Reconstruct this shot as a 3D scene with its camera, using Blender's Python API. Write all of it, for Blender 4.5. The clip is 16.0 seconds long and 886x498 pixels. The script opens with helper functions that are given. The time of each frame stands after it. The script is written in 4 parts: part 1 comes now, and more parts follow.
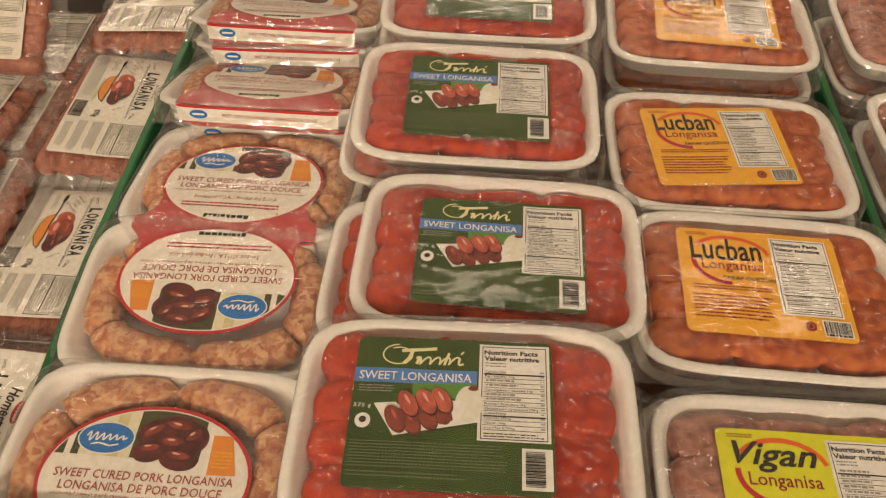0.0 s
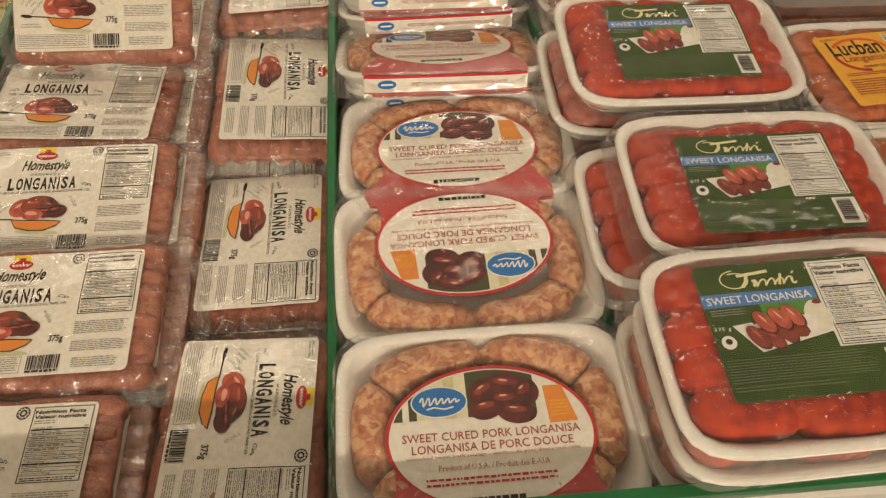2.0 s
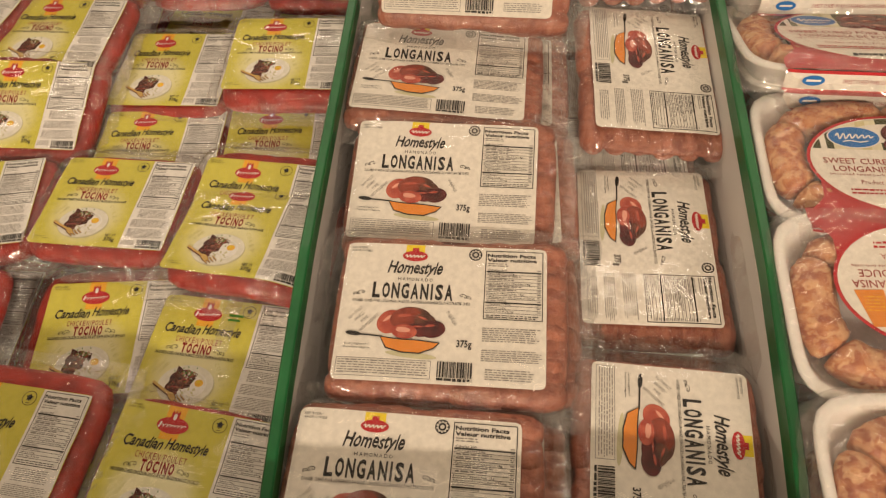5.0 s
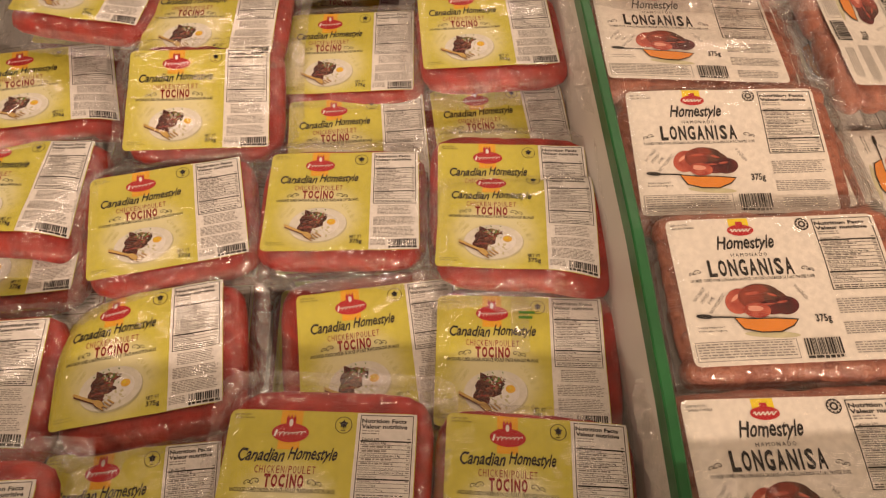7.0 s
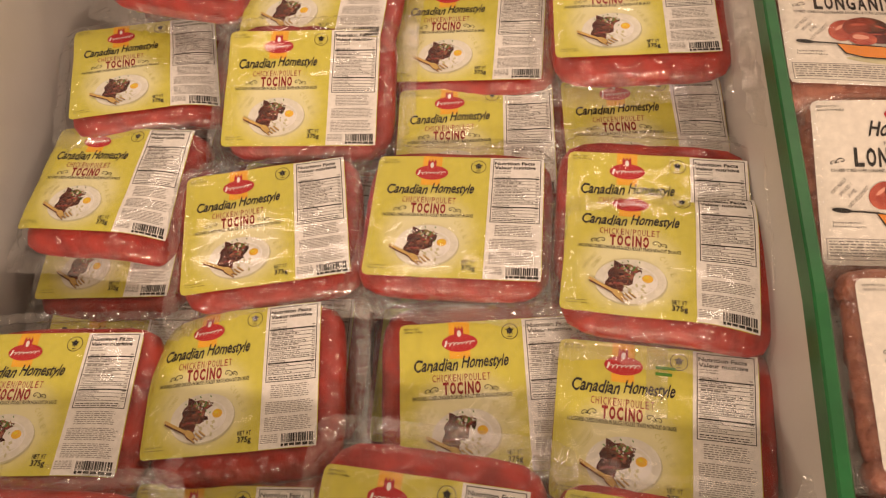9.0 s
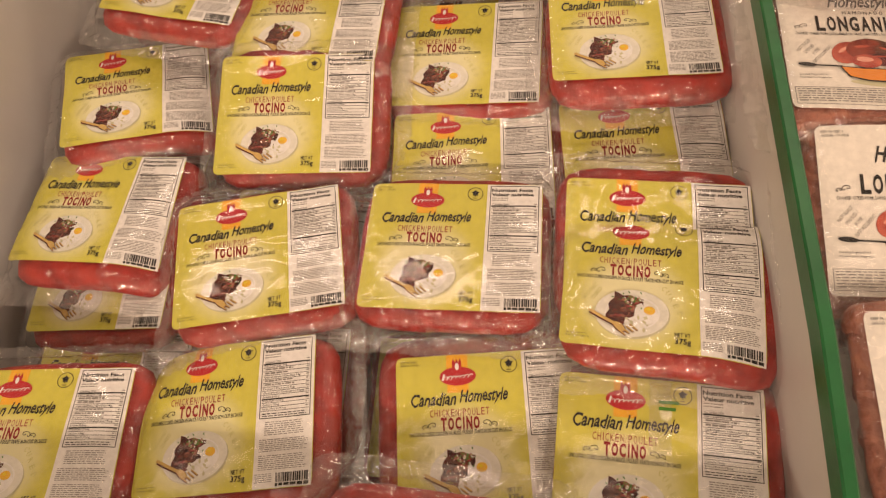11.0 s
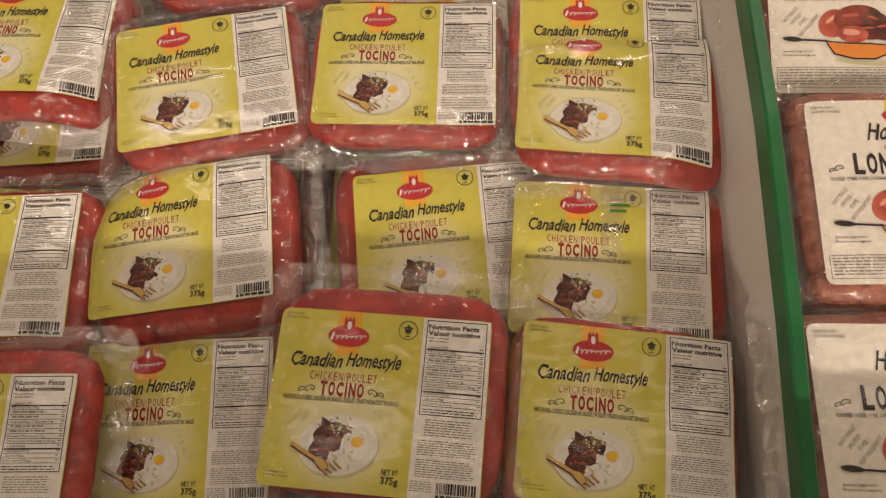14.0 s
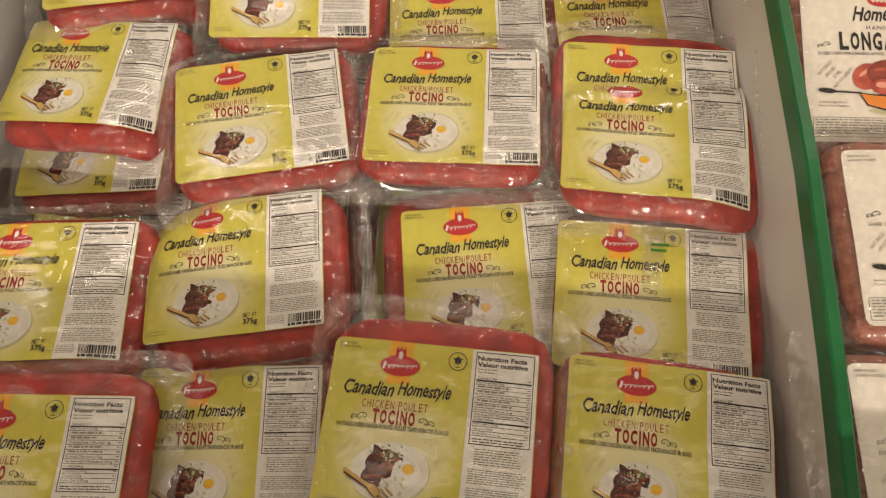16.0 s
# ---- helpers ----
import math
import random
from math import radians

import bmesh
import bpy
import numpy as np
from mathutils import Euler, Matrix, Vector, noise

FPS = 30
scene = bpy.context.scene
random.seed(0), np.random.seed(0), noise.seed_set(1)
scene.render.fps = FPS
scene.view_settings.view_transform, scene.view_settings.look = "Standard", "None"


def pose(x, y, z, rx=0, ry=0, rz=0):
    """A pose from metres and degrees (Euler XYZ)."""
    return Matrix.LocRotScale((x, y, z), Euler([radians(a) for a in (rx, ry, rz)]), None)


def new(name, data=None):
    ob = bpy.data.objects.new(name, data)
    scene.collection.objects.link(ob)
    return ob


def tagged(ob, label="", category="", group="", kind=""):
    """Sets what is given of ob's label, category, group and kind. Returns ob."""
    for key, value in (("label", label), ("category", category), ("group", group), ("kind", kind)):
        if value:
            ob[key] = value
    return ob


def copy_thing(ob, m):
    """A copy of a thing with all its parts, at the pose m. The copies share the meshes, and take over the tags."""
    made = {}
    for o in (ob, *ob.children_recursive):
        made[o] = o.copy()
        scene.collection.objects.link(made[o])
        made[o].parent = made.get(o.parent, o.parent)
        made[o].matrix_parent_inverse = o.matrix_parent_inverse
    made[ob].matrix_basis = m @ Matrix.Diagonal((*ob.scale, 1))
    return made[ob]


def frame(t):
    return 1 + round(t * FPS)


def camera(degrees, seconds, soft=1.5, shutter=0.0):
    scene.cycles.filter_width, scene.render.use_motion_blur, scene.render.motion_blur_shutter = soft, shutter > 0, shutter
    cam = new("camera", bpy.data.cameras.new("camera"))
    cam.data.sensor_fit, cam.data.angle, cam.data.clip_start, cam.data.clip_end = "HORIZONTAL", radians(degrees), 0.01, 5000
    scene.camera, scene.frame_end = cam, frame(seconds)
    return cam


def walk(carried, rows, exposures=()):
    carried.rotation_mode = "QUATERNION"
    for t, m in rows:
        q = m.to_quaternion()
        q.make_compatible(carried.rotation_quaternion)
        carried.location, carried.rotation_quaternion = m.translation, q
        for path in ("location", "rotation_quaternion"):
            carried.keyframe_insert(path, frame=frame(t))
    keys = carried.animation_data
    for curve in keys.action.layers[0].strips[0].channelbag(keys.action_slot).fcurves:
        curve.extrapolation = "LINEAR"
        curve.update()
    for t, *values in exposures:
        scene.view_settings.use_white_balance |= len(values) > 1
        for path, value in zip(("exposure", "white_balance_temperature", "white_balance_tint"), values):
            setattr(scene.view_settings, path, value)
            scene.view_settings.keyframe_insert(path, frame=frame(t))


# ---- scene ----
cam = camera(64.2, 16.0, 1.2)
METRES, EYE, TILT, LEAN, TURN = 1.15, 1.34, -53.5, 0.0, 4.0
ROWS = [
    (0.0, 0.0, 0.0, 0.0, 0.0, 0.0, 0.0),
    (0.5, -0.024, 0.0318, 0.0215, 2.47, -3.07, -1.12),
    (1.0, -0.0994, 0.0335, 0.02, -1.91, -3.28, 1.95),
    (1.5, -0.1875, 0.0114, 0.0049, -5.87, -1.72, 6.13),
    (2.0, -0.2238, 0.0005, -0.0043, -6.15, -2.26, 6.66),
    (2.5, -0.2393, 0.0069, 0.0052, -6.78, -3.62, 5.74),
    (3.0, -0.2501, 0.0255, 0.0228, -0.89, -4.55, 3.62),
    (3.5, -0.2651, 0.038, 0.0304, 3.49, -4.51, 1.26),
    (6.0, -0.53, 0.1052, 0.0562, 0.78, -8.34, 1.53),
    (6.5, -0.568, 0.1223, 0.0568, 3.49, -9.44, -1.25),
    (7.0, -0.6767, 0.1144, 0.0574, -5.37, -7.23, 5.22),
    (7.5, -0.7097, 0.1304, 0.0705, -4.6, -9.15, 4.47),
    (8.0, -0.7008, 0.1564, 0.0753, 0.36, -11.16, 2.89),
    (8.5, -0.683, 0.1753, 0.095, 3.14, -12.44, 3.8),
    (11.0, -0.6745, 0.1979, 0.1211, 3.66, -12.02, 4.65),
    (11.5, -0.6836, 0.208, 0.0957, 1.66, -17.89, 4.41),
    (12.0, -0.688, 0.1971, 0.0825, 0.28, -18.78, 3.69),
    (12.5, -0.6876, 0.1888, 0.0752, -0.56, -19.05, 4.35),
    (13.0, -0.688, 0.1826, 0.0698, -0.58, -18.28, 4.6),
    (13.5, -0.6878, 0.1825, 0.0676, -0.79, -19.0, 4.13),
    (14.0, -0.6886, 0.1802, 0.0666, -1.41, -19.11, 4.36),
    (14.5, -0.6902, 0.1788, 0.062, -2.2, -19.41, 4.59),
    (15.0, -0.6945, 0.1788, 0.0599, -2.48, -19.68, 4.48),
    (15.5, -0.7013, 0.175, 0.0592, -2.13, -19.1, 3.99),
    (16.0, -0.7134, 0.1674, 0.0713, -0.87, -16.12, 3.2),
]
EXPOSURES = [(0.0, -0.02, 6700, 13), (0.5, -0.01, 6450, 9), (2.5, -0.02, 6350, 8), (3.5, 0.02, 6350, 9), (6.0, 0.2, 6950, 24), (6.5, 0.19, 7100, 28), (8.5, 0.31, 6850, 26), (11.0, 0.33, 6850, 26), (11.5, 0.17, 6850, 26), (12.0, 0.14, 6500, 20), (15.4, 0.17, 6100, 16), (16.0, 0.32, 6050, 13)]
walk(cam, [(t, pose(0, 0, EYE, TILT, LEAN, TURN) @ pose(METRES * x, METRES * y, METRES * z, 90 + pitch, roll, yaw)) for t, x, y, z, yaw, pitch, roll in ROWS], EXPOSURES)

# ---- world and lamps: a closed shop hall under rows of warm tubes ----
world = bpy.data.worlds.new("shop_air")
scene.world = world
world.use_nodes = True
world.node_tree.nodes["Background"].inputs[0].default_value = (1.0, 0.86, 0.68, 1)
world.node_tree.nodes["Background"].inputs[1].default_value = 0.06
TUBES = [(-1.55, 2.5, 2.3, 14.0), (0.35, 2.5, 2.3, 14.0), (-1.55, -2.3, 2.55, 76.0), (0.35, -2.3, 2.55, 76.0), (-2.5, 0.45, 2.72, 1.6), (-0.6, 0.45, 2.72, 1.6), (1.3, 0.45, 2.72, 1.6), (-1.4, 1.4, 2.72, 6.5), (0.5, 1.4, 2.72, 6.5)]
for lx, ly, lz, watts in TUBES:
    lamp = bpy.data.lights.new("tube_light", "AREA")
    lamp.shape, lamp.size, lamp.size_y = "RECTANGLE", 1.7, 0.13
    lamp.energy, lamp.color = watts, (1.0, 0.83, 0.62)
    new("tube_light", lamp).matrix_world = pose(lx, ly, lz - 0.055)


# ---- materials ----
def nodes_of(name):
    m = bpy.data.materials.new(name)
    m.use_nodes = True
    nt = m.node_tree
    return m, nt, nt.nodes["Principled BSDF"], nt.nodes["Material Output"]


def surface(name, a, b=None, rough=0.5, scale=60.0, detail=4.0, bump=0.0, bump_scale=None, metal=0.0, spec=0.5, coat=0.0, sss=0.0, vary=0.0):
    """A surface of two colours mixed by noise at real-world size, with a fine relief."""
    m, nt, bsdf, _ = nodes_of(name)
    b = b or tuple(min(1, c * 0.86) for c in a)
    tc = nt.nodes.new("ShaderNodeTexCoord")
    n1 = nt.nodes.new("ShaderNodeTexNoise")
    n1.inputs["Scale"].default_value, n1.inputs["Detail"].default_value = scale, detail
    nt.links.new(tc.outputs["Object"], n1.inputs["Vector"])
    ramp = nt.nodes.new("ShaderNodeValToRGB")
    ramp.color_ramp.elements[0].position, ramp.color_ramp.elements[1].position = 0.36, 0.66
    ramp.color_ramp.elements[0].color, ramp.color_ramp.elements[1].color = (*b, 1), (*a, 1)
    nt.links.new(n1.outputs["Fac"], ramp.inputs["Fac"])
    out = ramp.outputs["Color"]
    if vary:
        info = nt.nodes.new("ShaderNodeObjectInfo")
        hsv = nt.nodes.new("ShaderNodeHueSaturation")
        mr = nt.nodes.new("ShaderNodeMapRange")
        mr.inputs["To Min"].default_value, mr.inputs["To Max"].default_value = 1 - vary, 1 + vary
        nt.links.new(info.outputs["Random"], mr.inputs["Value"])
        nt.links.new(mr.outputs["Result"], hsv.inputs["Value"])
        nt.links.new(out, hsv.inputs["Color"])
        out = hsv.outputs["Color"]
    nt.links.new(out, bsdf.inputs["Base Color"])
    bsdf.inputs["Roughness"].default_value, bsdf.inputs["Metallic"].default_value = rough, metal
    bsdf.inputs["Specular IOR Level"].default_value, bsdf.inputs["Coat Weight"].default_value = spec, coat
    bsdf.inputs["Coat Roughness"].default_value = 0.12
    if sss:
        bsdf.inputs["Subsurface Weight"].default_value, bsdf.inputs["Subsurface Scale"].default_value = sss, 0.004
    if bump:
        n2 = nt.nodes.new("ShaderNodeTexNoise")
        n2.inputs["Scale"].default_value, n2.inputs["Detail"].default_value = bump_scale or scale * 3, 3
        nt.links.new(tc.outputs["Object"], n2.inputs["Vector"])
        bn = nt.nodes.new("ShaderNodeBump")
        bn.inputs["Strength"].default_value, bn.inputs["Distance"].default_value = bump, 0.002
        nt.links.new(n2.outputs["Fac"], bn.inputs["Height"])
        nt.links.new(bn.outputs["Normal"], bsdf.inputs["Normal"])
    return m


def ink(name, colour, rough=0.45):
    """Printing ink on label stock: one colour with a faint unevenness."""
    return surface(name, colour, tuple(c * 0.9 for c in colour), rough, 220, 2, spec=0.3)


def clear_film(name, haze, depth, scale, mirror=0.042):
    """Thin clear plastic: lets light through, mirrors the lamps, a little milky."""
    m, nt, bsdf, out = nodes_of(name)
    nt.nodes.remove(bsdf)
    tc = nt.nodes.new("ShaderNodeTexCoord")
    n1 = nt.nodes.new("ShaderNodeTexNoise")
    n1.noise_type = "RIDGED_MULTIFRACTAL"
    n1.inputs["Scale"].default_value, n1.inputs["Detail"].default_value, n1.inputs["Distortion"].default_value = scale, 2.5, 0.6
    nt.links.new(tc.outputs["Object"], n1.inputs["Vector"])
    bump = nt.nodes.new("ShaderNodeBump")
    bump.inputs["Strength"].default_value, bump.inputs["Distance"].default_value = 1.0, depth
    nt.links.new(n1.outputs["Fac"], bump.inputs["Height"])
    clear = nt.nodes.new("ShaderNodeBsdfTransparent")
    clear.inputs["Color"].default_value = (0.985, 0.98, 0.97, 1)
    milk = nt.nodes.new("ShaderNodeBsdfDiffuse")
    milk.inputs["Color"].default_value = (0.8, 0.78, 0.74, 1)
    gloss = nt.nodes.new("ShaderNodeBsdfGlossy")
    gloss.inputs["Roughness"].default_value = 0.06
    nt.links.new(bump.outputs["Normal"], gloss.inputs["Normal"])
    nt.links.new(bump.outputs["Normal"], milk.inputs["Normal"])
    mix1 = nt.nodes.new("ShaderNodeMixShader")
    mix1.inputs[0].default_value = haze
    nt.links.new(clear.outputs[0], mix1.inputs[1])
    nt.links.new(milk.outputs[0], mix1.inputs[2])
    lw = nt.nodes.new("ShaderNodeLayerWeight")
    steep = nt.nodes.new("ShaderNodeMath")
    steep.operation = "POWER"
    steep.inputs[1].default_value = 4.0
    nt.links.new(lw.outputs["Facing"], steep.inputs[0])
    fr = nt.nodes.new("ShaderNodeMath")
    fr.operation = "MULTIPLY_ADD"
    fr.inputs[1].default_value, fr.inputs[2].default_value = 0.6, mirror
    nt.links.new(steep.outputs[0], fr.inputs[0])
    mix2 = nt.nodes.new("ShaderNodeMixShader")
    nt.links.new(fr.outputs[0], mix2.inputs[0])
    nt.links.new(mix1.outputs[0], mix2.inputs[1])
    nt.links.new(gloss.outputs[0], mix2.inputs[2])
    nt.links.new(mix2.outputs[0], out.inputs["Surface"])
    return m


def coarse_meat(name):
    """Coarsely ground pork: red lean and pale fat in crumbs of half a centimetre under a thin skin."""
    m = surface(name, (0.58, 0.25, 0.1), (0.33, 0.08, 0.03), 0.45, 130, 5, 0.7, 150, vary=0.08)
    nt = m.node_tree
    bsdf = nt.nodes["Principled BSDF"]
    src = bsdf.inputs["Base Color"].links[0].from_socket
    tc = nt.nodes.new("ShaderNodeTexCoord")
    warp = nt.nodes.new("ShaderNodeTexNoise")
    warp.inputs["Scale"].default_value = 130
    blend = nt.nodes.new("ShaderNodeMix")
    blend.data_type = "RGBA"
    blend.inputs[0].default_value = 0.02
    cells = nt.nodes.new("ShaderNodeTexVoronoi")
    cells.feature = "SMOOTH_F1"
    cells.inputs["Smoothness"].default_value = 0.55
    cells.inputs["Scale"].default_value = 170
    nt.links.new(tc.outputs["Object"], warp.inputs["Vector"])
    nt.links.new(tc.outputs["Object"], blend.inputs[6])
    nt.links.new(warp.outputs["Color"], blend.inputs[7])
    nt.links.new(blend.outputs[2], cells.inputs["Vector"])
    pick = nt.nodes.new("ShaderNodeSeparateColor")
    nt.links.new(cells.outputs["Color"], pick.inputs["Color"])
    ramp = nt.nodes.new("ShaderNodeValToRGB")
    ramp.color_ramp.elements[0].position, ramp.color_ramp.elements[1].position = 0.45, 0.8
    nt.links.new(pick.outputs["Red"], ramp.inputs["Fac"])
    fat = nt.nodes.new("ShaderNodeMix")
    fat.data_type = "RGBA"
    soft = nt.nodes.new("ShaderNodeMath")
    soft.operation = "MULTIPLY"
    soft.inputs[1].default_value = 0.62
    nt.links.new(ramp.outputs["Color"], soft.inputs[0])
    nt.links.new(soft.outputs[0], fat.inputs[0])
    nt.links.new(src, fat.inputs[6])
    fat.inputs[7].default_value = (0.74, 0.46, 0.24, 1)
    nt.links.new(fat.outputs[2], bsdf.inputs["Base Color"])
    return m


def glow_print(name, colour, pale, cx, cy, radius):
    """Label stock printed in one colour that pales towards the picture of the dish."""
    m = ink(name, colour)
    nt = m.node_tree
    bsdf = nt.nodes["Principled BSDF"]
    src = bsdf.inputs["Base Color"].links[0].from_socket
    tc = nt.nodes.new("ShaderNodeTexCoord")
    dist = nt.nodes.new("ShaderNodeVectorMath")
    dist.operation = "DISTANCE"
    dist.inputs[1].default_value = (cx, cy, 0)
    nt.links.new(tc.outputs["Object"], dist.inputs[0])
    mr = nt.nodes.new("ShaderNodeMapRange")
    mr.interpolation_type = "SMOOTHSTEP"
    mr.inputs["From Min"].default_value, mr.inputs["From Max"].default_value = radius * 0.45, radius
    mr.inputs["To Min"].default_value, mr.inputs["To Max"].default_value = 0.75, 0.0
    nt.links.new(dist.outputs["Value"], mr.inputs["Value"])
    mix = nt.nodes.new("ShaderNodeMix")
    mix.data_type = "RGBA"
    nt.links.new(mr.outputs["Result"], mix.inputs[0])
    nt.links.new(src, mix.inputs[6])
    mix.inputs[7].default_value = (*pale, 1)
    nt.links.new(mix.outputs[2], bsdf.inputs["Base Color"])
    return m


M = {
    "film": clear_film("vacuum_film", 0.012, 0.0005, 26, 0.036),
    "edge": clear_film("stretched_film", 0.022, 0.0038, 70, 0.065),
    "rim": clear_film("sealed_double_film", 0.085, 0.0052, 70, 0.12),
    "wrap": clear_film("cling_wrap", 0.025, 0.0005, 18, 0.028),
    "milky": clear_film("frosted_wrap", 0.06, 0.0022, 50, 0.05),
    "black": ink("black_ink", (0.025, 0.022, 0.02)),
    "grey": ink("grey_ink", (0.3, 0.28, 0.26)),
    "white": ink("white_stock", (0.82, 0.8, 0.76)),
    "cream": ink("cream_stock", (0.8, 0.76, 0.68)),
    "red": ink("red_ink", (0.5, 0.025, 0.03)),
    "maroon": ink("maroon_ink", (0.3, 0.02, 0.02)),
    "lime": glow_print("lime_stock", (0.62, 0.57, 0.08), (0.8, 0.77, 0.52), -0.018, -0.016, 0.040),
    "amber": ink("amber_ink", (0.85, 0.44, 0.03)),
    "pale": ink("pale_straw_ink", (0.74, 0.7, 0.5)),
    "brown": surface("roast_brown_ink", (0.2, 0.07, 0.045), (0.07, 0.03, 0.02), 0.45, 130, 3, spec=0.3),
    "sun": ink("sun_yellow_ink", (0.85, 0.66, 0.03)),
    "orange": ink("orange_ink", (0.75, 0.26, 0.04)),
    "plate": ink("plate_ink", (0.76, 0.74, 0.64)),
    "plate_shade": ink("plate_shade_ink", (0.6, 0.57, 0.36)),
    "rose": ink("rose_brown_ink", (0.36, 0.055, 0.05)),
    "rind": ink("dark_olive_ink", (0.06, 0.065, 0.025)),
    "meal": ink("straw_ink", (0.6, 0.54, 0.3)),
    "dish": surface("dish_ink", (0.16, 0.03, 0.015), (0.04, 0.012, 0.008), 0.45, 420, 2, spec=0.3),
    "dish_light": ink("dish_highlight_ink", (0.35, 0.12, 0.07)),
    "sausage_ink": surface("sausage_ink", (0.3, 0.06, 0.035), (0.16, 0.028, 0.02), 0.45, 150, 2, spec=0.3),
    "sausage_pink": surface("sausage_pink_ink", (0.55, 0.13, 0.08), (0.36, 0.06, 0.04), 0.45, 150, 2, spec=0.3),
    "pink_shine": ink("pink_shine_ink", (0.75, 0.36, 0.27)),
    "roast": surface("glazed_link_ink", (0.14, 0.022, 0.022), (0.05, 0.01, 0.01), 0.4, 170, 2, spec=0.3),
    "brick": ink("brick_ink", (0.4, 0.09, 0.075)),
    "cherry": surface("glazed_sausage_ink", (0.1, 0.015, 0.015), (0.03, 0.008, 0.008), 0.4, 160, 2, spec=0.3),
    "green": ink("green_ink", (0.06, 0.22, 0.03)),
    "leaf": surface("leaf_green_stock", (0.042, 0.085, 0.006), (0.026, 0.055, 0.005), 0.45, 25, 2, spec=0.3),
    "grass": ink("grass_ink", (0.1, 0.26, 0.04)),
    "blue": ink("sky_blue_ink", (0.08, 0.22, 0.55)),
    "royal": ink("royal_blue_ink", (0.02, 0.17, 0.5)),
    "gold": ink("pale_gold_ink", (0.78, 0.74, 0.42)),
    "fork": ink("fork_ink", (0.6, 0.4, 0.12)),
    "egg": ink("yolk_ink", (0.85, 0.5, 0.04)),
    "mango": ink("mango_stock", (0.86, 0.43, 0.03)),
    "acid": ink("acid_yellow_stock", (0.68, 0.68, 0.02)),
    "swirl": ink("swirl_ink", (0.75, 0.12, 0.02)),
    "sage": ink("sage_ink", (0.16, 0.2, 0.1)),
    "stamp": ink("stamp_ink", (0.6, 0.57, 0.22)),
    "foam": surface("foam_tray", (0.84, 0.82, 0.78), (0.79, 0.77, 0.73), 0.5, 300, 2, 0.05, 900, sss=0.05),
    "tocino": surface("cured_chicken", (0.43, 0.03, 0.017), (0.23, 0.011, 0.008), 0.45, 70, 6, 0.7, 170, vary=0.12, spec=0.4),
    "ham": surface("smoked_sausage", (0.43, 0.16, 0.098), (0.27, 0.082, 0.05), 0.42, 130, 6, 0.7, 330, vary=0.1),
    "crimson": surface("red_cured_sausage", (0.52, 0.06, 0.018), (0.29, 0.015, 0.006), 0.6, 105, 6, 0.3, 150, vary=0.1, spec=0.12),
    "rust": surface("orange_cured_sausage", (0.54, 0.15, 0.042), (0.31, 0.055, 0.016), 0.6, 105, 6, 0.3, 150, vary=0.1, spec=0.15),
    "garlic": surface("garlic_sausage", (0.46, 0.2, 0.14), (0.2, 0.065, 0.045), 0.42, 110, 5, 0.5, 240, vary=0.1, coat=0.2),
    "chunky": coarse_meat("coarse_pork_sausage"),
    "board": surface("divider_board", (0.62, 0.6, 0.57), (0.56, 0.54, 0.51), 0.5, 9, 5, 0.05, 300),
    "cap": surface("green_edge_trim", (0.008, 0.13, 0.035), (0.006, 0.095, 0.027), 0.35, 30, 4, 0.05, 200),
    "steel": surface("coated_steel", (0.55, 0.54, 0.52), (0.48, 0.47, 0.45), 0.4, 6, 5, 0.03, 200),
    "liner": surface("freezer_liner", (0.5, 0.48, 0.45), (0.4, 0.38, 0.35), 0.5, 12, 5, 0.1, 120),
    "tile": surface("floor_tile", (0.42, 0.38, 0.33), (0.34, 0.31, 0.27), 0.35, 3, 6, 0.05, 60),
    "plaster": surface("shop_wall", (0.55, 0.5, 0.43), (0.48, 0.44, 0.38), 0.7, 2, 6, 0.1, 50),
    "ceiling": surface("ceiling_panel", (0.7, 0.66, 0.6), (0.62, 0.59, 0.54), 0.8, 4, 5, 0.1, 90),
    "rubber": surface("black_bumper", (0.03, 0.03, 0.03), (0.02, 0.02, 0.02), 0.6, 30, 4, 0.1, 200),
}


# ---- mesh helpers ----
def mesh_of(name, pieces):
    """One mesh from pieces of (material, vertices, faces)."""
    verts, faces, slots, index = [], [], [], []
    n = 0
    for mat, v, f in pieces:
        if mat not in slots:
            slots.append(mat)
        verts.append(np.asarray(v, float))
        faces += [tuple(i + n for i in q) for q in f]
        index += [slots.index(mat)] * len(f)
        n += len(v)
    me = bpy.data.meshes.new(name)
    me.from_pydata(np.concatenate(verts).tolist(), [], faces)
    for s in slots:
        me.materials.append(M[s])
    me.polygons.foreach_set("material_index", index)
    return me


def part(name, pieces, parent, label="", smooth=False, kind=""):
    me = pieces if isinstance(pieces, bpy.types.Mesh) else mesh_of(name, pieces)
    if smooth:
        me.polygons.foreach_set("use_smooth", [True] * len(me.polygons))
    ob = new(name, me)
    ob.parent = parent
    return tagged(ob, label, kind=kind)


def thing(name, m, label, category, group=""):
    ob = new(name)
    ob.empty_display_size = 0.02
    ob.matrix_basis = m
    return tagged(ob, label, category, group)


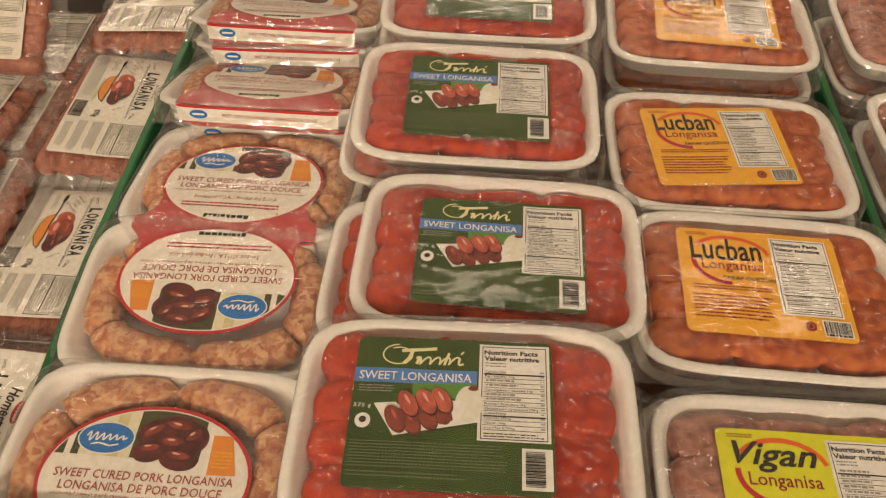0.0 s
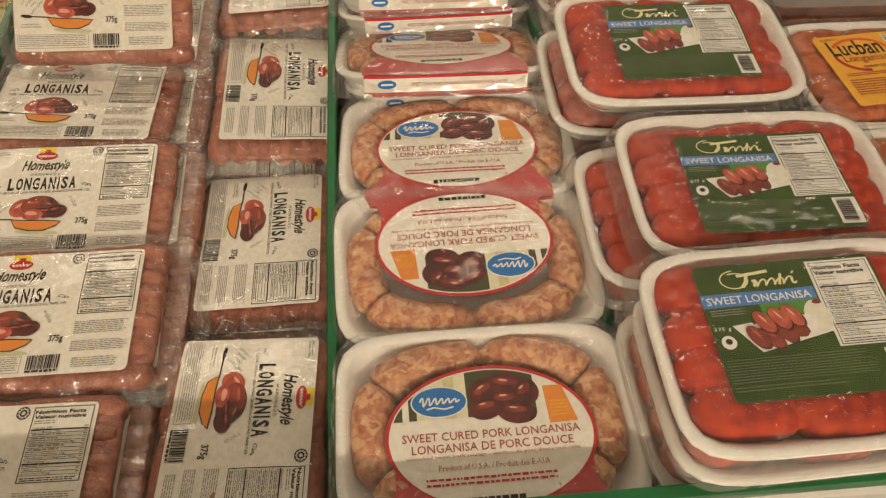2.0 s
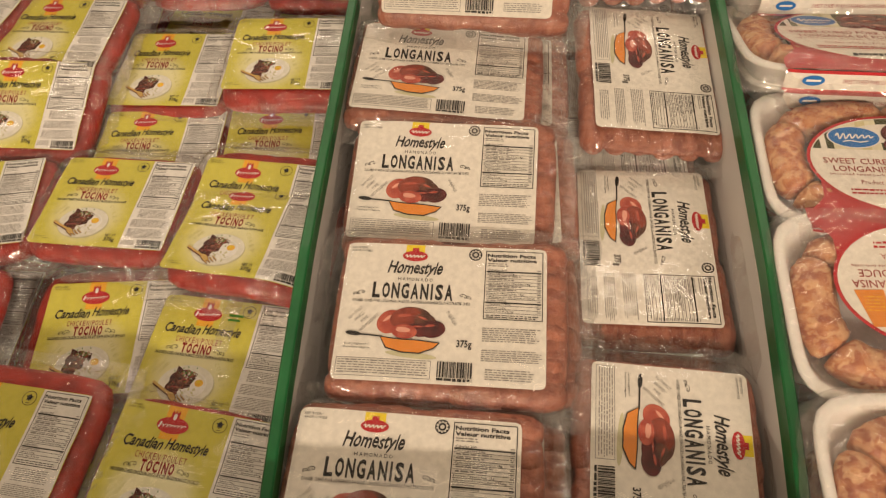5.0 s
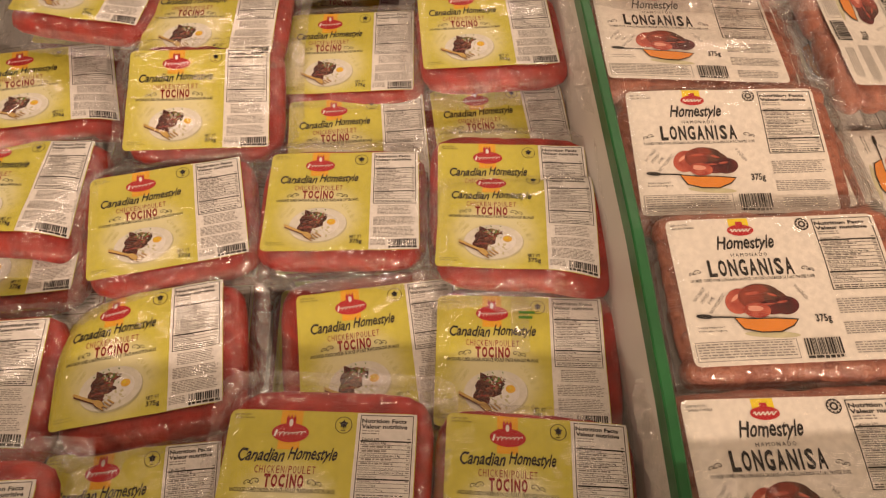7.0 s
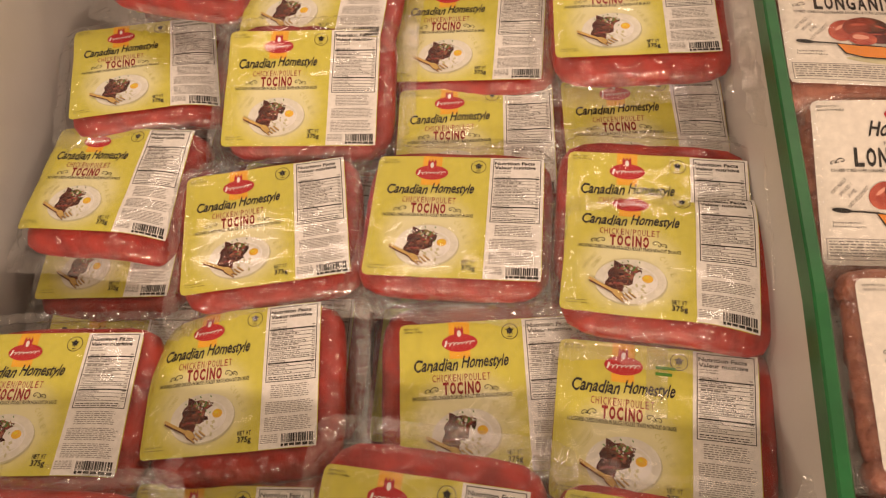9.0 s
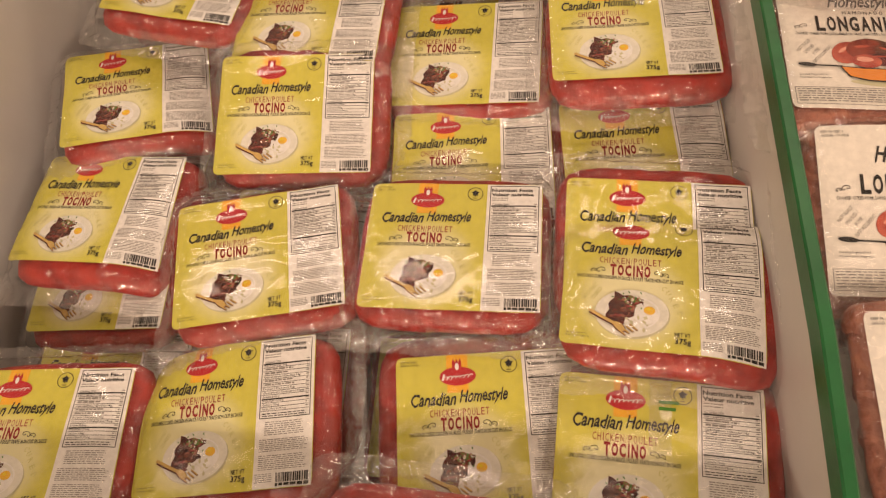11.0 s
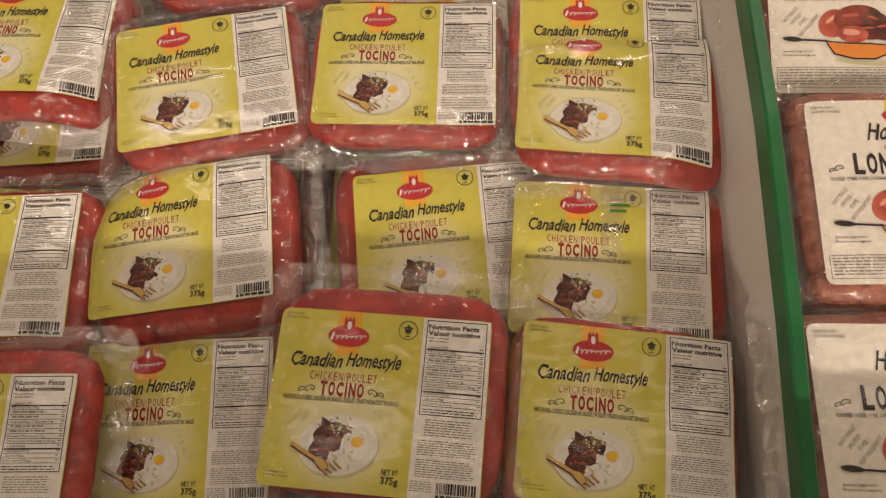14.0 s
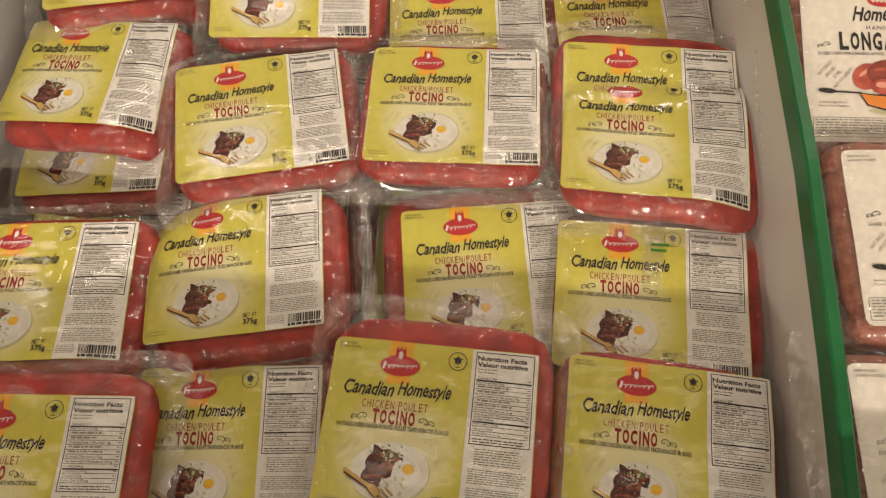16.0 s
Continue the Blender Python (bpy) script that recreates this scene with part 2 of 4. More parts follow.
def box(x0, y0, z0, x1, y1, z1, c=0.0):
    """A box with chamfered upright and lying edges."""
    bm = bmesh.new()
    bmesh.ops.create_cube(bm, size=1)
    for v in bm.verts:
        v.co = Vector(((x0 + x1) / 2 + v.co.x * (x1 - x0), (y0 + y1) / 2 + v.co.y * (y1 - y0), (z0 + z1) / 2 + v.co.z * (z1 - z0)))
    if c:
        bmesh.ops.bevel(bm, geom=bm.edges[:], offset=c, segments=2, affect="EDGES", profile=0.6)
    bm.verts.index_update()
    v = [tuple(p.co) for p in bm.verts]
    f = [tuple(p.index for p in q.verts) for q in bm.faces]
    bm.free()
    return v, f


def grid_faces(nx, ny, wrap=False):
    out = []
    for j in range(ny - 1):
        for i in range(nx if wrap else nx - 1):
            k = (i + 1) % nx
            out.append((j * nx + i, j * nx + k, (j + 1) * nx + k, (j + 1) * nx + i))
    return out


def smoothstep(a, b, x):
    t = np.clip((x - a) / (b - a), 0, 1)
    return t * t * (3 - 2 * t)


def waves(seed, length, count=6):
    """A smooth random height field of about that wavelength, from -1 to 1."""
    rng = np.random.RandomState(seed)
    ang, ph = rng.uniform(0, 2 * math.pi, count), rng.uniform(0, 2 * math.pi, count)
    k = 2 * math.pi / length * rng.uniform(0.6, 1.6, count)
    return lambda x, y: sum(np.sin(k[i] * (np.cos(ang[i]) * x + np.sin(ang[i]) * y) + ph[i]) for i in range(count)) / count


def creases(seed, length):
    """Sharp ridges such as folded plastic has, from 0 to 1."""
    a, b = waves(seed, length, 4), waves(seed + 77, length * 0.7, 4)
    return lambda x, y: np.maximum(np.maximum(0, 1 - 5 * np.abs(a(x, y))), np.maximum(0, 1 - 6 * np.abs(b(x, y)))) ** 1.5


def rounded(hx, hy, r, n=56):
    """Outline of a rounded rectangle, evenly by angle."""
    th = np.linspace(0, 2 * math.pi, n, endpoint=False) + math.pi / n
    c, s = np.cos(th), np.sin(th)
    p = 2 + 6 * (1 - r / min(hx, hy))
    rad = (np.abs(c / hx) ** p + np.abs(s / hy) ** p) ** (-1 / p)
    return rad * c, rad * s


def outside(x, y, hx, hy, r):
    qx, qy = np.abs(x) - (hx - r), np.abs(y) - (hy - r)
    return np.hypot(np.maximum(qx, 0), np.maximum(qy, 0)) + np.minimum(np.maximum(qx, qy), 0) - r


# ---- printed labels, drawn flat and then laid over what they stick to ----
GLYPHS = {}


def glyphs(body, shear=0.0, bold=0.0, fine=2):
    key = (body, shear, bold, fine)
    if key not in GLYPHS:
        cu = bpy.data.curves.new("lettering", "FONT")
        cu.body, cu.shear, cu.offset, cu.resolution_u, cu.size = body, shear, bold, fine, 1
        ob = new("lettering", cu)
        me = ob.evaluated_get(bpy.context.evaluated_depsgraph_get()).to_mesh()
        v = np.array([p.co[:2] for p in me.vertices]).reshape(-1, 2)
        f = [tuple(p.vertices) for p in me.polygons]
        bpy.data.objects.remove(ob)
        bpy.data.curves.remove(cu)
        lo, hi = v.min(0), v.max(0)
        GLYPHS[key] = ((v - (lo + hi) / 2) / (hi - lo), f, (hi - lo)[0] / (hi - lo)[1])
    return GLYPHS[key]


class Art:
    """A flat label w by h metres; places are fractions, u to the right and v down."""

    def __init__(self, w, h, base, seed=1):
        self.w, self.h, self.items, self.rng = w, h, {}, random.Random(seed)
        self.rect("label", base, 0, 0, 1, 1, 0, corner=0.004)

    def xy(self, u, v):
        return (u - 0.5) * self.w, (0.5 - v) * self.h

    def add(self, name, mat, pts, faces, lv):
        pts = np.asarray(pts, float)
        self.items.setdefault(name, []).append((mat, np.c_[pts, np.full(len(pts), lv * 0.0002)], faces))

    def rect(self, name, mat, u0, v0, u1, v1, lv=1, corner=0.0):
        (x0, y0), (x1, y1) = self.xy(u0, v0), self.xy(u1, v1)
        nx, ny = max(2, int(abs(x1 - x0) / 0.004) + 2), max(2, int(abs(y1 - y0) / 0.004) + 2)
        gx, gy = np.meshgrid(np.linspace(x0, x1, nx), np.linspace(y1, y0, ny))
        if corner:
            ex, ey = np.minimum(gx - x0, x1 - gx), np.minimum(gy - y1, y0 - gy)
            for a, b, s in ((ex, ey, 0), (ey, ex, 1)):
                cut = np.where((a < 1e-6) & (b < corner), corner * 0.3 * (1 - b / corner), 0)
                if s == 0:
                    gx = gx + np.where(gx < (x0 + x1) / 2, cut, -cut)
                else:
                    gy = gy + np.where(gy < (y0 + y1) / 2, cut, -cut)
        self.add(name, mat, np.c_[gx.ravel(), gy.ravel()], grid_faces(nx, ny), lv)

    def oval(self, name, mat, u, v, a, b, lv=1, inner=0.0, turn=0.0, n=28):
        cx, cy = self.xy(u, v)
        th = np.linspace(0, 2 * math.pi, n, endpoint=False)
        rings = max(2, int(max(a, b) * (1 - inner) / 0.005) + 2)
        rr = np.linspace(max(inner, 0.02), 1, rings)
        x = (rr[:, None] * a * np.cos(th)).ravel()
        y = (rr[:, None] * b * np.sin(th)).ravel()
        c, s = math.cos(radians(turn)), math.sin(radians(turn))
        f = grid_faces(n, rings, True)
        if not inner:
            f.append(tuple(range(n)))
        self.add(name, mat, np.c_[cx + c * x - s * y, cy + s * x + c * y], f, lv)

    def poly(self, name, mat, pts, lv=1):
        p = [self.xy(*q) for q in pts]
        c = tuple(np.mean(p, axis=0))
        self.add(name, mat, [c, *p], [(0, i + 1, (i + 1) % len(p) + 1) for i in range(len(p))], lv)

    def stroke(self, name, mat, pts, width, lv=1):
        p = np.array([self.xy(*q) for q in pts])
        d = np.gradient(p, axis=0)
        nrm = np.c_[-d[:, 1], d[:, 0]] / np.maximum(np.hypot(d[:, 0], d[:, 1]), 1e-9)[:, None] * width / 2
        self.add(name, mat, np.r_[p + nrm, p - nrm], grid_faces(len(p), 2), lv)

    def text(self, name, mat, body, u, v, width, height=None, lv=2, shear=0.0, turn=0.0, bold=0.0, fine=2):
        """width and height are fractions of the label."""
        g, f, aspect = glyphs(body, shear, bold, fine)
        w = width * self.w
        h = height * self.h if height else w / aspect
        c, s = math.cos(radians(turn)), math.sin(radians(turn))
        cx, cy = self.xy(u, v)
        x, y = g[:, 0] * w, g[:, 1] * h
        self.add(name, mat, np.c_[cx + c * x - s * y, cy + s * x + c * y], f, lv)

    def condensed(self, name, mat, word, u0, u1, v, height, lv=2, bold=0.03, gap=0.2, drop=0.0):
        """Tall narrow capitals, each drawn into its own box of one height."""
        wide = [0.42 if c in "I/ " else 1.0 for c in word]
        step = (u1 - u0) / (sum(wide) + gap * (len(word) - 1))
        u = u0
        for c, k in zip(word, wide):
            w = step * k * (0.6 if c == "I" else 1.0)
            if c != " ":
                self.text(name, mat, c, u + step * k / 2, v + drop * (u - u0), w, height, lv, 0, 0, bold)
            u += step * (k + gap)

    def brush(self, name, mat, word, u0, u1, v, height, lv=2, bold=0.02):
        """Brush lettering: leaning letters that bounce on the line, thin upstrokes and heavy downstrokes."""
        g, f, _ = glyphs(word, 0.34, bold, 3)
        x = (u0 + u1 - 1) / 2 * self.w + g[:, 0] * (u1 - u0) * self.w
        y = (0.5 - v) * self.h + g[:, 1] * height * self.h * (1 + 0.1 * np.sin(5.3 * len(word) * g[:, 0])) + 0.04 * height * self.h * np.sin(3.1 * len(word) * g[:, 0] + 1)
        self.add(name, mat, np.c_[x, y], f, lv)

    def bars(self, name, mat, u0, v0, u1, v1, rows, lv=2, fill=0.42, ragged=0.12):
        """Lines of print too small to read: a row of word-long bars each."""
        step = (v1 - v0) / rows
        for i in range(rows):
            u, end = u0, u1 - ragged * (u1 - u0) * self.rng.random()
            while u < end:
                e = min(end, u + 0.008 + 0.028 * self.rng.random())
                a, b = self.xy(u, v0 + i * step), self.xy(e, v0 + (i + fill * self.rng.uniform(0.8, 1.1)) * step)
                self.add(name, mat, [(a[0], b[1]), (b[0], b[1]), (b[0], a[1]), a], [(0, 1, 2, 3)], lv)
                u = e + 0.006

    def barcode(self, u0, v0, u1, v1, upright=True, back=True):
        if back:
            self.rect("barcode", "white", u0 - 0.008, v0 - 0.012, u1 + 0.008, v1 + 0.03, 2)
        u = u0
        span = (u1 - u0) if upright else (v1 - v0)
        pos = 0.0
        while pos < span - 0.001:
            w = span / 60 * self.rng.choice((1, 1, 2, 3))
            w = min(w, span - pos)
            q = (u0 + pos, v0, u0 + pos + w, v1) if upright else (u0, v0 + pos, u1, v0 + pos + w)
            a, b = self.xy(q[0], q[1]), self.xy(q[2], q[3])
            self.add("barcode", "black", [(a[0], b[1]), (b[0], b[1]), (b[0], a[1]), a], [(0, 1, 2, 3)], 3)
            pos += w + span / 60 * self.rng.choice((1, 1, 2))
        if upright:
            self.bars("barcode", "black", u0, v1 + 0.006, u1, v1 + 0.026, 1, 3, 0.9, 0)

    def curl(self, name, mat, u, v, size, flip=1, width=0.0005, lv=2):
        """A printed flourish: a spiral with a tail."""
        t = np.linspace(0, 1, 22)
        r = size * (0.15 + 0.35 * t)
        an = 9.0 * t
        pts = [(u + flip * (r[i] * math.cos(an[i]) + size * 0.9 * t[i] ** 3), v + r[i] * math.sin(an[i]) * 1.1) for i in range(22)]
        self.stroke(name, mat, pts, width, lv)

    def nutrition(self, u0, v0, u1, v1, full):
        """The boxed table of nutrition facts."""
        n, dv, du = "nutrition_panel", v1 - v0, u1 - u0
        self.text(n, "black", "Nutrition Facts", u0 + du * 0.45, v0 + dv * 0.045, du * 0.84, dv * 0.055, 2, bold=0.03)
        self.text(n, "black", "Valeur nutritive", u0 + du * 0.46, v0 + dv * 0.115, du * 0.86, dv * 0.055, 2, bold=0.03)
        for a, b, c, d in ((u0, v0 - 0.01, u0 + 0.004, v1), (u1 - 0.004, v0 - 0.01, u1, v1), (u0, v1 - 0.005, u1, v1), (u0, v0 - 0.014, u1, v0 - 0.009)):
            self.rect(n, "black", a, b, c, d, 2)
        self.bars(n, "grey", u0 + du * 0.05, v0 + dv * 0.165, u0 + du * 0.4, v0 + dv * 0.23, 2)
        lines = ("Calories 200", "Fat / Lipides 10g", "", "", "Carbohydrate / Glucides 14g", "", "", "Protein / Proteines 15g", "Cholesterol / Cholesterol 55mg", "Sodium 560mg", "Potassium 175mg", "Calcium 10mg", "Iron / Fer 0.75mg")
        for i, line in enumerate(lines):
            y = v0 + dv * (0.27 + 0.051 * i)
            if line and full:
                self.text(n, "black", line, u0 + du * (0.05 + 0.0135 * len(line)), y, du * 0.027 * len(line), dv * 0.034, 2, bold=0.006 if i < 10 else 0, fine=1)
            else:
                self.bars(n, "grey", u0 + du * 0.07, y - dv * 0.017, u0 + du * (0.5 + 0.2 * self.rng.random()), y + dv * 0.012, 1, 2, 0.7)
            self.bars(n, "grey", u1 - du * 0.1, y - dv * 0.014, u1 - du * 0.04, y + dv * 0.010, 1, 2, 0.6, 0)
            thick = 0.009 if i in (0, 9) else 0.0028
            self.rect(n, "black", u0 + du * 0.03, y + dv * 0.019, u1 - du * 0.03, y + dv * 0.019 + thick, 2)
        self.bars(n, "black", u0 + du * 0.05, v1 - dv * 0.065, u1 - du * 0.05, v1 - dv * 0.01, 2)


def tocino_art():
    a = Art(0.121, 0.098, "lime", 3)
    a.rect("nutrition_panel", "white", 0.68, 0.004, 0.996, 0.996, 1)
    a.rect("logo", "amber", 0.275, 0.0, 0.39, 0.255, 1)
    a.oval("logo", "red", 0.334, 0.147, 0.0119, 0.0061, 2)
    a.rect("logo", "red", 0.306, 0.05, 0.356, 0.11, 2)
    for k in (-1, 0, 1):
        a.poly("logo", "red", [(0.331 + k * 0.018 - 0.007, 0.052), (0.331 + k * 0.018, 0.028), (0.331 + k * 0.018 + 0.007, 0.052)], 2)
    a.oval("logo", "white", 0.332, 0.083, 0.0013, 0.0024, 3)
    t = np.linspace(0, 1, 44)
    a.stroke("logo", "white", [(0.268 + 0.142 * k + 0.007 * math.sin(40 * k), 0.158 - 0.01 * k - 0.0105 * math.sin(40 * k + 0.8) * (1 + 0.3 * math.sin(9 * k))) for k in t], 0.0005, 3)
    a.stroke("logo", "white", [(0.262, 0.13), (0.258, 0.152), (0.252, 0.172)], 0.0013, 3)
    a.brush("title", "black", "Canadian", 0.078, 0.322, 0.292, 0.085)
    a.brush("title", "black", "Homestyle", 0.338, 0.596, 0.292, 0.108)
    a.condensed("chicken_line", "rose", "CHICKEN/POULET", 0.178, 0.492, 0.384, 0.048, 2, 0.0, 0.38)
    a.condensed("product_name", "maroon", "TOCINO", 0.234, 0.438, 0.454, 0.084, 2, 0.045)
    a.text("description", "black", "UNCOOKED CURED CHICKEN IN SAUCE / POULET TRAITE NON-CUIT EN SAUCE", 0.335, 0.512, 0.535, 0.026, 2, 0, 0.4, 0.012, 2)
    for k in (-1, 1):
        a.curl("flourish#%d" % k, "black", 0.333 + k * 0.135, 0.458, 0.042, k, 0.0004)
        a.curl("flourish#%d" % k, "black", 0.333 + k * 0.175, 0.466, 0.03, k, 0.0004)
    for i, c in enumerate("CURED"):
        a.text("stamp#1", "stamp", c, 0.507 + 0.02 * i, 0.562 + 0.03 * i + 0.003 * i * i, 0.02, 0.036, 2, 0, -48 - 4 * i, 0, 1)
    a.text("stamp", "stamp", "NATURALLY", 0.136, 0.625, 0.12, 0.024, 2, 0, 58)
    a.text("stamp", "stamp", "CURED", 0.172, 0.635, 0.08, 0.024, 2, 0, 58)
    a.condensed("net_weight", "black", "NET WT", 0.558, 0.632, 0.877, 0.03, 2, 0.015)
    a.text("net_weight", "black", "375g", 0.597, 0.925, 0.078, 0.05, 2, 0, 0, 0.02)
    a.text("storage_note", "black", "KEEP FROZEN /", 0.07, 0.035, 0.09, 0.013, 2, 0, 0, 0, 1)
    a.text("storage_note", "black", "GARDER CONGELE", 0.08, 0.056, 0.11, 0.013, 2, 0, 0, 0, 1)
    a.text("serving_note", "black", "Serving Suggestion /", 0.085, 0.925, 0.105, 0.014, 2, 0, 0, 0, 1)
    a.text("serving_note", "black", "Presentation Suggeree", 0.09, 0.945, 0.115, 0.014, 2, 0, 0, 0, 1)
    a.oval("seal", "black", 0.611, 0.087, 0.0055, 0.0055, 2, 0.92)
    for k in range(5):
        t = math.radians(90 + 72 * k)
        a.poly("seal", "black", [(0.611 + 0.027 * math.cos(t), 0.08 - 0.03 * math.sin(t)), (0.611 + 0.012 * math.cos(t + 0.7), 0.08 - 0.014 * math.sin(t + 0.7)), (0.611 + 0.012 * math.cos(t - 0.7), 0.08 - 0.014 * math.sin(t - 0.7))], 2)
    a.oval("seal", "black", 0.611, 0.08, 0.0019, 0.0018, 2)
    a.rect("seal", "black", 0.608, 0.08, 0.614, 0.11, 2)
    a.bars("seal", "black", 0.598, 0.12, 0.626, 0.132, 1)
    p = "dish_picture"
    a.oval(p, "plate_shade", 0.355, 0.764, 0.0222, 0.0164, 2, 0, 6)
    a.oval(p, "plate", 0.35, 0.755, 0.0220, 0.0160, 3, 0, 6, 36)
    a.oval(p, "white", 0.352, 0.757, 0.0165, 0.0116, 3.4, 0.93, 6, 36)
    a.oval(p, "white", 0.42, 0.765, 0.0072, 0.0062, 4, 0, 20)
    a.oval(p, "white", 0.405, 0.735, 0.0056, 0.0048, 4, 0, 60)
    a.oval(p, "egg", 0.436, 0.732, 0.0034, 0.0029, 5)
    a.oval(p, "sun", 0.43, 0.724, 0.0014, 0.0009, 5.4)
    rng = random.Random(5)
    for _ in range(34):
        a.oval(p, rng.choice(("white", "white", "plate_shade")), 0.37 + rng.uniform(-0.05, 0.055), 0.83 + rng.uniform(-0.045, 0.04), 0.0015, 0.0008, 4 + rng.random(), 0, rng.uniform(0, 180), 8)
    a.poly(p, "dish", [(0.245, 0.68), (0.262, 0.66), (0.262, 0.612), (0.285, 0.622), (0.305, 0.64), (0.335, 0.632), (0.37, 0.655), (0.408, 0.655), (0.405, 0.7), (0.39, 0.735), (0.385, 0.77), (0.345, 0.79), (0.33, 0.82), (0.29, 0.862), (0.255, 0.848), (0.222, 0.83), (0.222, 0.78), (0.24, 0.745), (0.232, 0.71)], 4)
    for _ in range(90):
        k, q = rng.random(), rng.random()
        a.oval(p, rng.choice(("dish", "dish", "cherry", "cherry", "brown", "brown", "dish_light", "rose")), 0.272 + 0.115 * k - 0.04 * q, 0.645 + 0.19 * q * (1 - 0.35 * k), rng.uniform(0.0008, 0.0024), rng.uniform(0.0005, 0.0013), 5 + rng.random(), 0, rng.uniform(-30, 60), 7)
    for _ in range(44):
        a.oval(p, rng.choice(("grass", "grass", "white", "green", "meal")), rng.gauss(0.34, 0.035), rng.gauss(0.665, 0.028), rng.uniform(0.0005, 0.0011), 0.0004, 6.4, 0, rng.uniform(0, 180), 6)
    a.stroke(p, "dish", [(0.142, 0.776), (0.19, 0.806), (0.23, 0.83), (0.275, 0.858)], 0.0020, 6.8)
    a.stroke(p, "fork", [(0.138, 0.762), (0.185, 0.792), (0.23, 0.82), (0.28, 0.85)], 0.0019, 7)
    a.oval(p, "dish", 0.292, 0.866, 0.0044, 0.0027, 6.9, 0, -38)
    a.oval(p, "fork", 0.29, 0.86, 0.0040, 0.0022, 7, 0, -38)
    for k in range(4):
        u, v = 0.283 + 0.019 * k, 0.885 - 0.013 * k
        a.stroke(p, "dish", [(u + 0.004, v - 0.004), (u + 0.022, v + 0.016), (u + 0.04, v + 0.032)], 0.0012, 6.9)
        a.stroke(p, "fork", [(u, v - 0.008), (u + 0.02, v + 0.01), (u + 0.038, v + 0.028)], 0.0008, 7)
    a.nutrition(0.698, 0.03, 0.98, 0.555, True)
    a.bars("cooking_text", "grey", 0.73, 0.577, 0.95, 0.672, 7)
    a.bars("ingredient_text", "grey", 0.705, 0.69, 0.975, 0.775, 7)
    a.bars("ingredient_text", "grey", 0.705, 0.792, 0.975, 0.89, 8)
    a.bars("maker_text", "grey", 0.69, 0.905, 0.785, 0.965, 5)
    a.barcode(0.805, 0.905, 0.985, 0.962, back=False)
    return a


def ham_art():
    a = Art(0.147, 0.105, "cream", 4)
    a.rect("logo", "sun", 0.297, 0.004, 0.392, 0.1, 1)
    a.oval("logo", "red", 0.346, 0.092, 0.0093, 0.0042, 2)
    a.rect("logo", "red", 0.33, 0.03, 0.362, 0.075, 2)
    t = np.linspace(0, 1, 36)
    a.stroke("logo", "cream", [(0.296 + 0.098 * k + 0.004 * math.sin(34 * k), 0.094 - 0.01 * math.sin(34 * k)) for k in t], 0.0008, 3)
    a.brush("title", "black", "Homestyle", 0.214, 0.49, 0.195, 0.125)
    a.condensed("subtitle", "black", "HAMONADO", 0.272, 0.442, 0.271, 0.024, 2, 0.0, 0.5)
    a.condensed("product_name", "black", "LONGANISA", 0.152, 0.546, 0.36, 0.118, 2, 0.035, 0.24)
    a.text("description", "black", "COOKED CURED PORK LONGANISA SAUSAGE / SAUCISSE LONGANISA DE PORC TRAITEE CUITE", 0.345, 0.44, 0.575, 0.021, 2, 0, 0.3, 0.006, 1)
    for k, uu in ((-1, 0.105), (1, 0.59)):
        a.curl("flourish#%d" % k, "black", uu, 0.38, 0.032, k, 0.0004)
        a.curl("flourish#%d" % k, "black", uu + k * 0.03, 0.392, 0.022, k, 0.0004)
    for i, (w, d) in enumerate((("NATURALLY", 0.085), ("SMOKED /", 0.072), ("FUME", 0.04), ("NATURELLEMENT", 0.12))):
        a.text("stamp", "grey", w, 0.083 + 0.024 * i, 0.535 + 0.022 * i, d, 0.022, 2, 0, 48, 0, 1)
    a.text("stamp#1", "grey", "FULLY", 0.543, 0.525, 0.05, 0.022, 2, 0, -50, 0, 1)
    a.text("stamp#1", "grey", "COOKED", 0.553, 0.56, 0.06, 0.022, 2, 0, -50, 0, 1)
    a.text("net_weight", "black", "375g", 0.616, 0.728, 0.072, 0.066, 2, 0, 0, 0.02)
    a.text("storage_note", "black", "KEEP FROZEN /", 0.065, 0.04, 0.085, 0.015, 2, 0, 0, 0, 1)
    a.text("storage_note", "black", "GARDER CONGELE", 0.075, 0.064, 0.105, 0.015, 2, 0, 0, 0, 1)
    a.text("serving_note", "black", "Serving Suggestion /", 0.105, 0.757, 0.115, 0.018, 2, 0, 0, 0, 1)
    a.text("serving_note", "black", "Presentation Suggeree", 0.11, 0.78, 0.125, 0.018, 2, 0, 0, 0, 1)
    p = "dish_picture"
    a.oval(p, "plate_shade", 0.37, 0.815, 0.018, 0.0022, 1, 0, -4)
    for u, v, w, h, t, m, l in ((0.37, 0.528, 0.0115, 0.0052, -6, "brown", 2), (0.255, 0.59, 0.0098, 0.0082, 40, "sausage_pink", 2.6), (0.335, 0.565, 0.0118, 0.0085, 5, "sausage_ink", 3), (0.425, 0.58, 0.0080, 0.0062, -20, "brown", 3.3), (0.4, 0.64, 0.0100, 0.0050, 0, "roast", 3.4), (0.462, 0.63, 0.0090, 0.0064, 8, "roast", 3.6), (0.328, 0.655, 0.0090, 0.0053, -2, "sausage_pink", 4.2)):
        a.oval(p, m, u, v, w, h, l, 0, t)
        a.oval(p, "sausage_pink" if m != "sausage_pink" else "pink_shine", u - 0.012, v - 0.024, w * 0.42, h * 0.13, l + 0.3, 0, t)
    a.oval(p, "pink_shine", 0.322, 0.645, 0.0052, 0.0018, 4.6)
